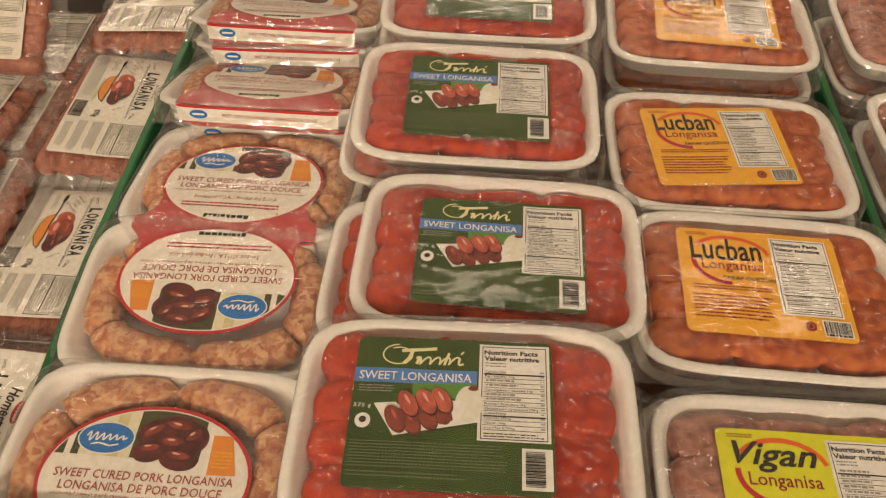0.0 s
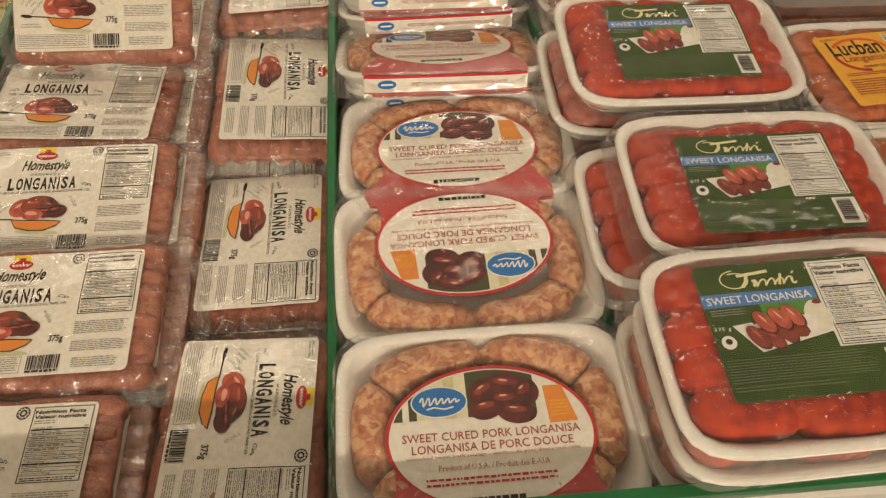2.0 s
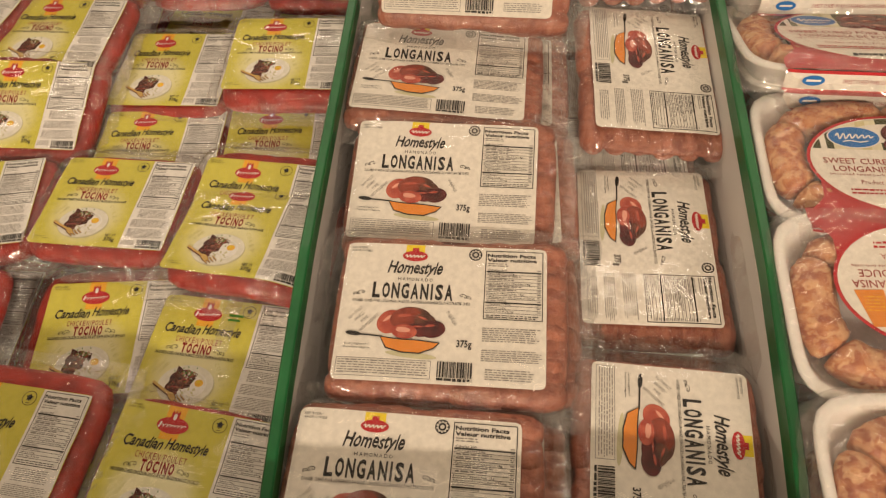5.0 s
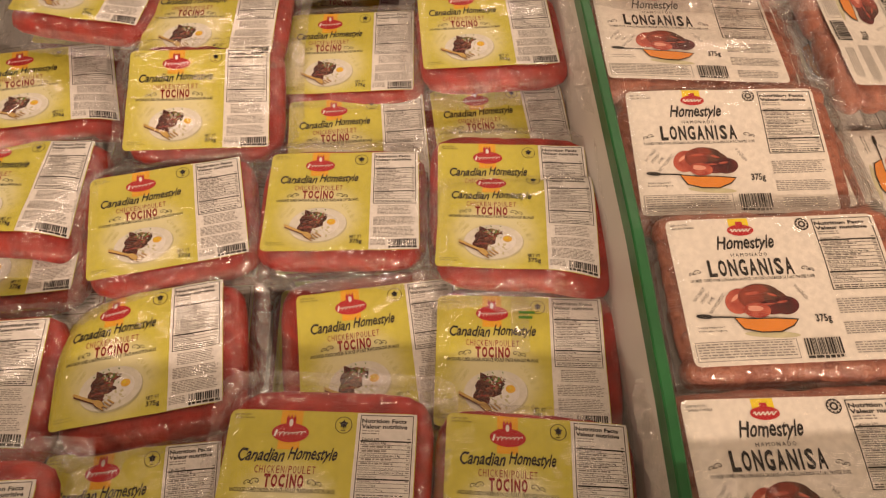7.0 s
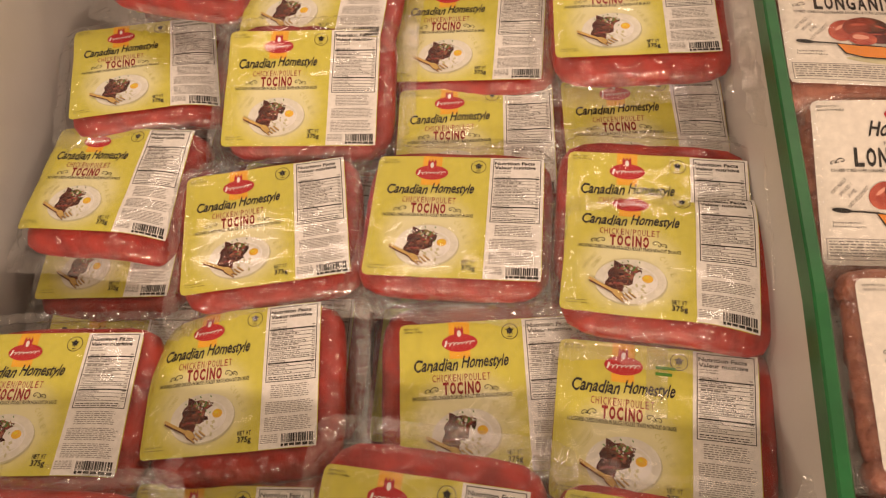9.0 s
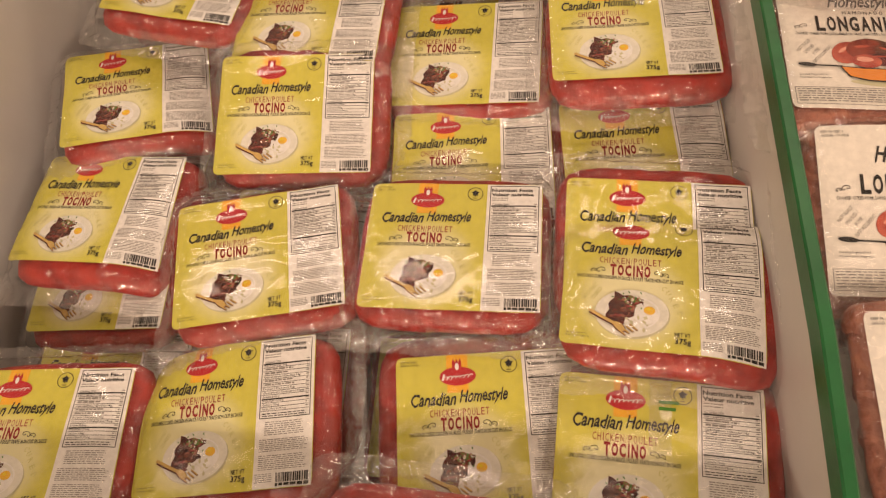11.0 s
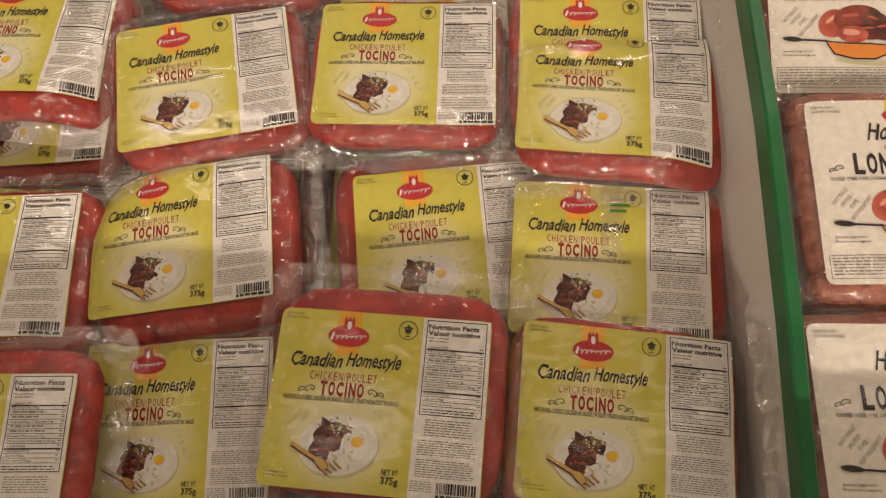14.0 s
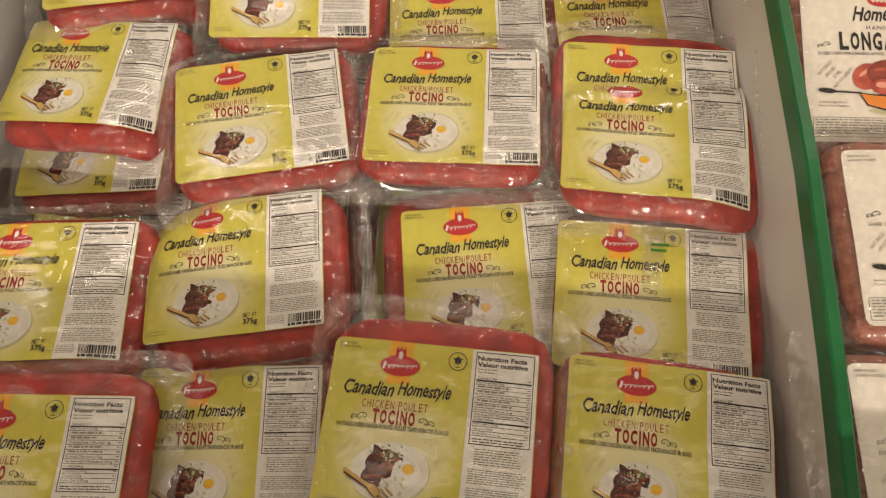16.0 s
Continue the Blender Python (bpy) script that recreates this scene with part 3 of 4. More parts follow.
    a.poly(p, "black", [(0.212, 0.694), (0.3, 0.706), (0.4, 0.708), (0.504, 0.722), (0.475, 0.768), (0.41, 0.806), (0.32, 0.803), (0.245, 0.776)], 4)
    a.poly(p, "orange", [(0.219, 0.702), (0.3, 0.714), (0.4, 0.716), (0.495, 0.729), (0.47, 0.762), (0.407, 0.798), (0.323, 0.795), (0.25, 0.77)], 5)
    a.stroke(p, "black", [(0.065, 0.682), (0.1, 0.689), (0.16, 0.692), (0.225, 0.697)], 0.0011, 4)
    a.oval(p, "black", 0.085, 0.685, 0.0056, 0.0016, 4, 0, -6)
    for q in ((0.018, 0.848, 0.468, 0.852), (0.018, 0.968, 0.468, 0.972), (0.018, 0.848, 0.021, 0.972), (0.465, 0.848, 0.468, 0.972)):
        a.rect("cooking_text", "grey", *q, 1)
    a.bars("cooking_text", "grey", 0.028, 0.862, 0.458, 0.962, 6)
    a.barcode(0.498, 0.85, 0.66, 0.955, back=False)
    a.oval("seal", "black", 0.647, 0.062, 0.0048, 0.0048, 2, 0.85)
    a.oval("seal", "black", 0.647, 0.062, 0.0026, 0.0026, 2, 0.55)
    for k in range(10):
        t = math.radians(36 * k)
        a.oval("seal", "black", 0.647 + 0.0038 / 0.147 * math.cos(t), 0.062 + 0.0038 / 0.105 * math.sin(t), 0.0006, 0.0006, 2, 0, 0, 6)
    a.nutrition(0.698, 0.04, 0.982, 0.54, True)
    a.bars("ingredient_text", "grey", 0.698, 0.6, 0.982, 0.705, 7)
    a.bars("ingredient_text", "grey", 0.698, 0.755, 0.982, 0.84, 6)
    a.bars("maker_text", "grey", 0.72, 0.885, 0.95, 0.965, 5)
    return a


def green_art():
    a = Art(0.119, 0.094, "leaf", 5)
    a.rect("picture", "grass", 0.30, 0.31, 0.62, 0.42, 1)
    t = np.linspace(0, 1, 40)
    a.stroke("logo", "gold", [(0.215 - 0.085 * math.sin(6.8 * k) * (1 - 0.25 * k), 0.13 - 0.075 * math.cos(6.8 * k) * (1 - 0.3 * k)) for k in t], 0.0009, 2)
    a.stroke("logo", "gold", [(0.23, 0.10), (0.34, 0.085), (0.41, 0.075)], 0.0022, 2)
    a.stroke("logo", "gold", [(0.29, 0.08), (0.272, 0.15), (0.245, 0.19)], 0.0024, 2)
    t = np.linspace(0, 1, 60)
    a.stroke("logo", "gold", [(0.305 + 0.235 * k + 0.012 * math.sin(30 * k), 0.165 - 0.026 * math.sin(30 * k + 0.6) - 0.006 * k) for k in t], 0.0012, 2)
    a.stroke("logo", "gold", [(0.325, 0.14), (0.318, 0.165), (0.31, 0.19)], 0.0019, 2)
    a.stroke("logo", "gold", [(0.475, 0.105), (0.462, 0.15), (0.452, 0.19)], 0.0017, 2)
    a.stroke("logo", "gold", [(0.53, 0.14), (0.525, 0.165), (0.53, 0.188), (0.55, 0.18)], 0.0016, 2)
    a.stroke("logo", "gold", [(0.535, 0.112), (0.55, 0.094)], 0.0010, 2)
    a.rect("lettering", "blue", 0.0, 0.225, 0.622, 0.325, 1)
    a.text("lettering", "white", "SWEET LONGANISA", 0.31, 0.277, 0.57, 0.058, 2, 0, 0, 0.008)
    a.text("lettering", "white", "375 g", 0.06, 0.49, 0.09, 0.035, 2, 0, 0, 0, 1)
    a.oval("seal", "white", 0.07, 0.585, 0.0046, 0.0046, 2)
    a.oval("seal", "black", 0.07, 0.58, 0.0022, 0.002, 3, 0, 0, 10)
    p = "picture"
    a.poly(p, "white", [(0.115, 0.47), (0.225, 0.675), (0.64, 0.565), (0.64, 0.43), (0.4, 0.43)], 2)
    for k, (u, v, low) in enumerate(((0.45, 0.51, 1), (0.38, 0.54, 1), (0.3, 0.575, 1), (0.225, 0.565, 1), (0.45, 0.43, 0), (0.375, 0.445, 0), (0.285, 0.465, 0))):
        lv = 3 + 0.6 * k
        a.oval(p, "roast", u + 0.006, v + 0.012, 0.0088, 0.0052, lv, 0, -58)
        a.oval(p, "sausage_ink" if low else "sausage_pink", u, v, 0.0086, 0.0050, lv + 0.2, 0, -58)
        a.oval(p, "sausage_pink" if low else "pink_shine", u - 0.004, v - 0.026, 0.0036, 0.0009, lv + 0.4, 0, -58, 10)
    a.oval(p, "plate", 0.585, 0.45, 0.0082, 0.0115, 2.6)
    a.oval(p, "sausage_ink", 0.605, 0.345, 0.003, 0.0016, 4)
    a.bars("small_print", "grey", 0.03, 0.345, 0.22, 0.40, 3, 2)
    a.bars("small_print", "sage", 0.02, 0.71, 0.78, 0.88, 9, 2, 0.34)
    a.bars("small_print", "sage", 0.02, 0.895, 0.6, 0.94, 2, 2, 0.34)
    a.rect("nutrition_panel", "white", 0.63, 0.03, 0.985, 0.68, 1)
    a.nutrition(0.645, 0.06, 0.97, 0.67, True)
    a.rect("barcode", "white", 0.845, 0.715, 0.99, 0.965, 1)
    a.barcode(0.862, 0.735, 0.955, 0.945, upright=False, back=False)
    return a


def swirl_art(word, base, lettered, seed):
    """The two kinds of provincial sausage share one layout: a town's name over a red swirl."""
    a = Art(0.119, 0.091, base, seed)
    t = np.linspace(0.15, 0.95, 14)
    a.stroke("swirl", "swirl", [(0.33 + 0.24 * math.cos(3.4 - 5.0 * k), 0.27 - 0.2 * math.sin(3.4 - 5.0 * k)) for k in t[:9]], 0.0032, 1)
    a.stroke("swirl", "red", [(0.31 + 0.22 * math.cos(2.6 + 3.0 * k), 0.31 - 0.22 * math.sin(2.6 + 3.0 * k)) for k in t[:10]], 0.0036, 1)
    a.text("lettering", "black", word, 0.30, 0.20, 0.44, 0.22, 2, 0.0 if lettered == "serif" else 0.35, 0, 0.016)
    a.text("lettering", "maroon", "Longanisa", 0.33, 0.37, 0.38, 0.12, 2, 0, 0, 0.004)
    if base == "mango":
        a.text("lettering", "black", "SARAP QUEZON", 0.42, 0.485, 0.32, 0.045, 2, 0.1, 0, 0.008)
    a.bars("small_print", "maroon", 0.06, 0.04, 0.2, 0.075, 2, 2)
    a.bars("small_print", "maroon", 0.07, 0.56, 0.56, 0.61, 2, 2, 0.5)
    a.bars("small_print", "maroon", 0.06, 0.65, 0.55, 0.88, 7, 2, 0.45)
    a.rect("nutrition_panel", "white", 0.585, 0.045, 0.945, 0.79, 1)
    a.nutrition(0.60, 0.075, 0.935, 0.775, False)
    a.oval("seal", "maroon", 0.73, 0.88, 0.004, 0.004, 2, 0.6)
    a.oval("seal", "maroon", 0.73, 0.88, 0.0018, 0.0018, 2)
    a.barcode(0.81, 0.825, 0.965, 0.93)
    return a


def oval_art():
    """Sleeve label: a white oval rimmed in red, on a red tongue that folds over the tray's edge."""
    a = Art(0.145, 0.1, "cream", 9)
    a.items.clear()
    a.oval("label", "red", 0.5, 0.5, 0.070, 0.049, 2, 0, 0, 48)
    a.oval("label", "cream", 0.5, 0.5, 0.0675, 0.0465, 3, 0, 0, 48)
    up = [(0.5 + 0.0665 / 0.145 * math.cos(t), 0.5 - 0.0455 / 0.1 * math.sin(t)) for t in np.linspace(0.28, math.pi - 0.28, 44)]
    p = "picture"
    for i in range(43):
        (u0, v0), (u1, v1) = up[i], up[i + 1]
        um = (u0 + u1) / 2
        ground = "rind" if um < 0.1 else "cream" if um < 0.135 else "rind" if um < 0.165 else "meal" if um < 0.36 and um > 0.3 else "pale" if um < 0.4 else "rind" if um < 0.72 else "cream"
        a.add(p, ground, [a.xy(u1, 0.375), a.xy(u0, 0.375), a.xy(u0, v0), a.xy(u1, v1)], [(0, 1, 2, 3)], 4)
    for u, v, w, h, t in ((0.60, 0.16, 0.0150, 0.0085, -10), (0.49, 0.20, 0.0115, 0.0095, 30), (0.68, 0.22, 0.0095, 0.0100, 40), (0.59, 0.27, 0.0130, 0.0095, 0), (0.49, 0.32, 0.0115, 0.0080, 10), (0.63, 0.36, 0.0135, 0.0082, -8)):
        a.oval(p, "roast", u, v, w, h, 5, 0, t, 18)
        a.oval(p, "sausage_ink", u - 0.006, v - 0.02, w * 0.6, h * 0.3, 6, 0, t, 12)
        a.oval(p, "pink_shine", u - 0.015, v - 0.03, w * 0.22, h * 0.09, 6.5, 0, t, 8)
    a.poly(p, "orange", [(0.765, 0.19), (0.855, 0.19), (0.905, 0.45), (0.775, 0.455)], 5)
    a.bars(p, "amber", 0.785, 0.3, 0.875, 0.42, 5, 6, 0.4)
    a.oval("logo", "white", 0.275, 0.255, 0.0192, 0.0112, 5, 0, 0, 36)
    a.oval("logo", "royal", 0.275, 0.255, 0.0182, 0.0103, 6, 0, 0, 36)
    t = np.linspace(0, 1, 50)
    a.stroke("logo", "white", [(0.185 + 0.185 * k + 0.006 * math.sin(38 * k), 0.25 - 0.022 * math.sin(38 * k) * (1.5 - k)) for k in t], 0.0011, 7)
    a.stroke("logo", "white", [(0.215, 0.305), (0.25, 0.292), (0.3, 0.308), (0.34, 0.294)], 0.0011, 7)
    a.text("title", "brick", "SWEET CURED PORK LONGANISA", 0.5, 0.495, 0.81, 0.056, 5, 0, 0, 0.004)
    a.text("title", "brick", "LONGANISA DE PORC DOUCE", 0.5, 0.573, 0.73, 0.056, 5, 0, 0, 0.004)
    a.text("description", "brick", "uncooked sweet pork sausage - saucisse de porc douce non cuite", 0.5, 0.63, 0.78, 0.03, 5, 0, 0, 0, 1)
    a.text("origin", "brick", "Product of U.S.A. / Produit des E.-U.A.", 0.5, 0.70, 0.5, 0.04, 5, 0, 0, 0, 1)
    a.bars("small_print", "red", 0.19, 0.765, 0.81, 0.83, 2, 5, 0.5)
    a.bars("net_weight", "black", 0.35, 0.895, 0.63, 0.935, 1, 5, 0.9)
    return a


ARTS = {
    "tocino": tocino_art(),
    "ham": ham_art(),
    "green": green_art(),
    "mango": swirl_art("Lucban", "mango", "serif", 7),
    "acid": swirl_art("Vigan", "acid", "script", 8),
    "oval": oval_art(),
}


def lay_label(art, parent, height, dx=0.0, dy=0.0, turn=0.0, label=""):
    """Lays a flat label with all its print over the height field; the label is a part, its print sub-parts."""
    base = None
    for name, pieces in ARTS[art].items.items():
        laid = []
        for mat, v, f in pieces:
            c, s = math.cos(radians(turn)), math.sin(radians(turn))
            x, y = v[:, 0] * c - v[:, 1] * s + dx, v[:, 0] * s + v[:, 1] * c + dy
            laid.append((mat, np.c_[x, y, height(x, y) + v[:, 2] + 0.0007], f))
        ob = part(name.split("#")[0], laid, base or parent, label if base is None else "", smooth=False)
        base = base or ob
    return base


# ---- the hall and the freezer ----
def structure(name, pieces, label=""):
    return part(name, pieces, None, label, kind="structure")


structure("floor", [("tile", *box(-4, -3, -0.1, 4, 3, 0))], "warm grey shop floor tiles")
structure("ceiling", [("ceiling", *box(-4, -3, 2.8, 4, 3, 2.9))], "off-white panelled shop ceiling")
structure("wall_north", [("plaster", *box(-4, 3, 0, 4, 3.1, 2.8))], "beige shop wall")
structure("wall_south", [("plaster", *box(-4, -3.1, 0, 4, -3, 2.8))], "beige shop wall")
structure("wall_west", [("plaster", *box(-4.1, -3, 0, -4, 3, 2.8))], "beige shop wall")
structure("wall_east", [("plaster", *box(4, -3, 0, 4.1, 3, 2.8))], "beige shop wall")
for lx, ly, lz, watts in TUBES:
    fix = thing("ceiling_light", pose(lx, ly, lz), "white steel tube fixture hung from the ceiling on rods", "ceiling light", "ceiling lights")
    part("housing", [("steel", *box(-0.88, -0.1, -0.045, 0.88, 0.1, 0, 0.006))], fix)
    for rx in (-0.5, 0.5):
        part("rod", [("steel", *box(rx - 0.006, -0.006, -0.003, rx + 0.006, 0.006, 2.8 - lz))], fix)

LEFT, FRONT, BACK, FLOOR, TOP = -1.203, 0.086, 0.84, 0.64, 0.878
freezer = thing("chest_freezer", pose(0, 0, 0), "long open chest freezer with grey liner and steel body", "freezer")
part("body", [("steel", *box(-1.34, -0.02, 0.12, 1.10, 0.95, FLOOR - 0.03, 0.01))], freezer)
part("liner_floor", [("liner", *box(LEFT, FRONT, FLOOR - 0.03, 1.0, BACK, FLOOR))], freezer)
part("front_wall", [("steel", *box(-1.34, -0.02, FLOOR - 0.028, 1.10, FRONT - 0.012, TOP - 0.03, 0.008))], freezer)
part("back_wall", [("steel", *box(-1.34, BACK + 0.003, FLOOR - 0.028, 1.10, 0.95, 1.0, 0.008))], freezer)
part("end_wall", [("steel", *box(-1.34, FRONT - 0.010, FLOOR - 0.026, LEFT - 0.012, BACK + 0.001, TOP - 0.002, 0.006))], freezer)
part("end_wall", [("steel", *box(1.003, FRONT - 0.010, FLOOR - 0.026, 1.10, BACK + 0.001, TOP - 0.002, 0.006))], freezer)
part("bumper", [("rubber", *box(-1.35, -0.045, 0.5, 1.11, -0.021, 0.57, 0.008))], freezer)
part("plinth", [("rubber", *box(-1.30, 0.03, 0.0, 1.06, 0.9, 0.121))], freezer)


def divider(name, x0, y0, x1, y1, label, top=TOP):
    """A pale board standing in the freezer, with a green plastic trim clipped on its upper edge."""
    wide = abs(x1 - x0) > abs(y1 - y0)
    ex, ey = (0, 0.0025) if wide else (0.0025, 0)
    ob = thing(name, pose(0, 0, 0), label, "divider", "freezer dividers")
    part("board", [("board", *box(x0 - ex, y0 - ey, FLOOR + 0.001, x1 + ex, y1 + ey, top - 0.004))], ob)
    ex, ey = ex * 1.6, ey * 1.6
    part("edge_trim", [("cap", *box(x0 - ex, y0 - ey, top - 0.015, x1 + ex, y1 + ey, top, 0.0012))], ob, "green plastic edge trim")
    return ob


def rail(x, half, stations, foot, drop):
    """A bar along y with chamfered upper edges; stations are (y, top); its underside lies at foot, or drop below the top."""
    c = min(0.0012, half * 0.4)
    v = []
    for y, z in stations:
        low = foot if drop is None else z - drop
        v += [(x - half, y, low), (x + half, y, low), (x + half, y, z - c), (x + half - c, y, z), (x - half + c, y, z), (x - half, y, z - c)]
    n = len(stations)
    f = [tuple(reversed(q)) for q in grid_faces(6, n, True)]
    return v, f + [tuple(range(6)), tuple(range(6 * n - 1, 6 * n - 7, -1))]


def long_divider(x):
    """A divider across the freezer whose upper edge dips towards the front board."""
    ob = thing("divider", pose(0, 0, 0), DIV, "divider", "freezer dividers")
    edge = [(FRONT + 0.0065, TOP - 0.025), (0.2, TOP - 0.010), (0.31, TOP), (BACK, TOP)]
    part("board", [("board", *rail(x, 0.0025, [(y, z - 0.004) for y, z in edge], FLOOR + 0.001, None))], ob)
    part("edge_trim", [("cap", *rail(x, 0.004, edge, 0, 0.015))], ob, "green plastic edge trim")
    return ob


DIV = "pale grey board divider with green plastic top edge"
for dx in (-0.635, -0.309, -0.1025, 0.337, 0.60):
    long_divider(dx)
divider("end_board", LEFT - 0.006, FRONT + 0.0065, LEFT - 0.006, BACK, "tall pale grey board lining the freezer's end")
divider("front_board", LEFT, FRONT, 0.95, FRONT, "pale front board with dark green top edge", 0.911)


# ---- packs ----
def blob(hx, hy, r, t, top, ox, oy, seed, lumps):
    """A slab with rounded rim whose upper face follows the height field."""
    lump = waves(seed + 11, 0.016)
    cx, cy = rounded(hx, hy, r, 48)
    rr = np.array([0.02, 0.3, 0.55, 0.75, 0.86, 0.93, 0.97, 0.99, 1.0])
    v = []
    for s in (1, -1):
        for k in (rr if s == 1 else rr[-2::-1]):
            x, y = ox + cx * k, oy + cy * k
            side = (1 - math.sqrt(max(0, 1 - k ** 7))) * t / 2
            z = top(x, y) - (0.0008 + side if s == 1 else t - side) + lumps * lump(x, y) * (k > 0.7) * s
            v.append(np.c_[x + lumps * 0.6 * lump(y, x), y + lumps * 0.6 * lump(x, -y), z])
    n = len(v)
    f = grid_faces(48, n, True)
    f = [tuple(reversed(q)) for q in f]
    f.append(tuple(range(48)))
    f.append(tuple(range(48 * n - 1, 48 * (n - 1) - 1, -1)))
    return np.concatenate(v), f


def pouch(hx, hy, mx, my, r, t, top, ox, oy, seed, lift=0.0024, nx=84, ny=74):
    """The clear vacuum film: tight over the contents, with a creased, wavy sealed rim."""
    s, q = np.meshgrid(np.linspace(-1, 1, nx), np.linspace(-1, 1, ny))
    pull = 1 - 0.05 * (np.abs(s) ** 6 * np.abs(q) ** 6)
    w1, w2, cr, w3 = waves(seed + 4, 0.03), waves(seed + 5, 0.012), creases(seed + 3, 0.035), waves(seed + 6, 0.05)
    x = ox + s * hx * pull + 0.002 * w3(s * hx, q * hy) * np.abs(s) ** 4
    y = oy + q * hy * pull + 0.002 * w3(q * hy, s * hx) * np.abs(q) ** 4
    d = outside(x - ox, y - oy, mx, my, r)
    z = top(x, y) + lift - t * 0.62 * smoothstep(-0.003, 0.008, d)
    fine = creases(seed + 8, 0.016)
    z += (0.0014 * cr(x, y) + 0.0012 * fine(x, y)) * smoothstep(-0.014, 0.001, d) + 0.0003 * cr(x, y) + (0.0026 * w1(x, y) + 0.0012 * w2(x, y)) * smoothstep(0.001, 0.010, d)
    run = np.where(np.abs(x - ox) / hx > np.abs(y - oy) / hy, y, x)
    z += 0.0016 * (1 - np.abs(np.sin(run * 2 * math.pi / 0.021 + 2.5 * w1(x, y)))) ** 2 * smoothstep(-0.006, 0.003, d)
    z += 0.0004 * w2(x * 1.5, y) * smoothstep(-0.02, -0.004, d)
    v, f = np.c_[x.ravel(), y.ravel(), z.ravel()], grid_faces(nx, ny)
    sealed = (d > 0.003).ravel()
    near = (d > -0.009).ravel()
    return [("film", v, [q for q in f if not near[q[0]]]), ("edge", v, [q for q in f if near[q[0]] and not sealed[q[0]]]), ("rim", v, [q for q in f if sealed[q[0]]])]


def relu2(x):
    return np.maximum(0, x) ** 2


def tocino_pack(m, seed, ox=0.003, oy=0.0, bends=(), label="vacuum pack of red cured chicken with lime and white label"):
    """A flat slab of cured chicken in clear film. bends: (nx, ny, start, how sharp) of the places where it curls down."""
    ob = thing("tocino_pack", m, label, "meat pack", "cured chicken packs")
    w = waves(seed, 0.055)

    def top(x, y):
        z = 0.0009 * w(x, y) - 5 * relu2(np.abs(x - ox) - 0.05) - 6 * relu2(np.abs(y - oy) - 0.044)
        for nx, ny, start, k in bends:
            z = z - k * relu2(nx * x + ny * y - start)
        return z

    part("meat", [("tocino", *blob(0.067, 0.0595, 0.021, 0.021, top, ox, oy, seed, 0.0009))], ob, smooth=True)
    lay_label("tocino", ob, top)
    part("film", pouch(0.083, 0.075, 0.067, 0.0595, 0.021, 0.021, top, ox, oy, seed), ob, smooth=True)
    return ob


def capsule(length, radius, flat=0.92, seed=0, n=16):
    """One sausage, slightly uneven, with drawn-in ends."""
    rng = np.random.RandomState(seed)
    s = np.array([-1, -0.97, -0.9, -0.78, -0.6, -0.4, -0.2, 0.0, 0.2, 0.4, 0.6, 0.8, 0.91, 0.97, 1])
    pressed = flat < 0.9
    rad = radius * (1 - np.abs(s) ** (5 if pressed else 7)) ** 0.5 + 0.0008
    rad = rad * (1 + (0.03 if pressed else 0.07) * rng.uniform(-1, 1, len(s)))
    th = np.linspace(0, 2 * math.pi, n, endpoint=False)
    e = 0.6 if pressed else 1.0
    sq = lambda c: math.copysign(abs(c) ** e, c)
    v = np.array([(a * length / 2, b * sq(math.cos(t)), b * flat * sq(math.sin(t))) for a, b in zip(s, rad) for t in th])
    lump, bend = waves(seed + 31, 0.017), rng.uniform(-1, 1) * 0.0012
    v[:, 1:] *= (1 + (0.09 if pressed else 0.08) * lump(v[:, 0] + v[:, 1], v[:, 2] + 0.5 * v[:, 1]))[:, None]
    v[:, 1] += (1.6 if pressed else 1) * bend * np.cos(v[:, 0] / length * math.pi)
    f = grid_faces(n, len(s), True) + [tuple(range(n - 1, -1, -1)), tuple(range(n * (len(s) - 1), n * len(s)))]
    return v, f


def links(parent, flesh, cols, rows, px, py, length, radius, seed, z):
    """Rows of sausages, each one a part; five shapes are shared between them."""
    rng = random.Random(seed)
    key = (flesh, length, radius)
    if key not in LINKS:
        LINKS[key] = [mesh_of("sausage", [(flesh, *capsule(length, radius, 0.92 if flesh == "ham" else 0.74, s))]) for s in range(5)]
    for i in range(cols):
        for j in range(rows):
            ob = part("sausage", LINKS[key][rng.randrange(5)], parent, smooth=True)
            ob.location = ((i - (cols - 1) / 2) * px + rng.uniform(-1, 1) * 0.0012, (j - (rows - 1) / 2) * py + rng.uniform(-1, 1) * 0.001, z + rng.uniform(-1, 0.2) * (0.001 if flesh == "ham" else 0.0016))
            ob.rotation_euler = (rng.uniform(-1, 1) * (1 if flesh == "ham" else 0.06), 0, rng.uniform(-0.04, 0.04) if flesh == "ham" else rng.uniform(-0.13, 0.13))


LINKS = {}


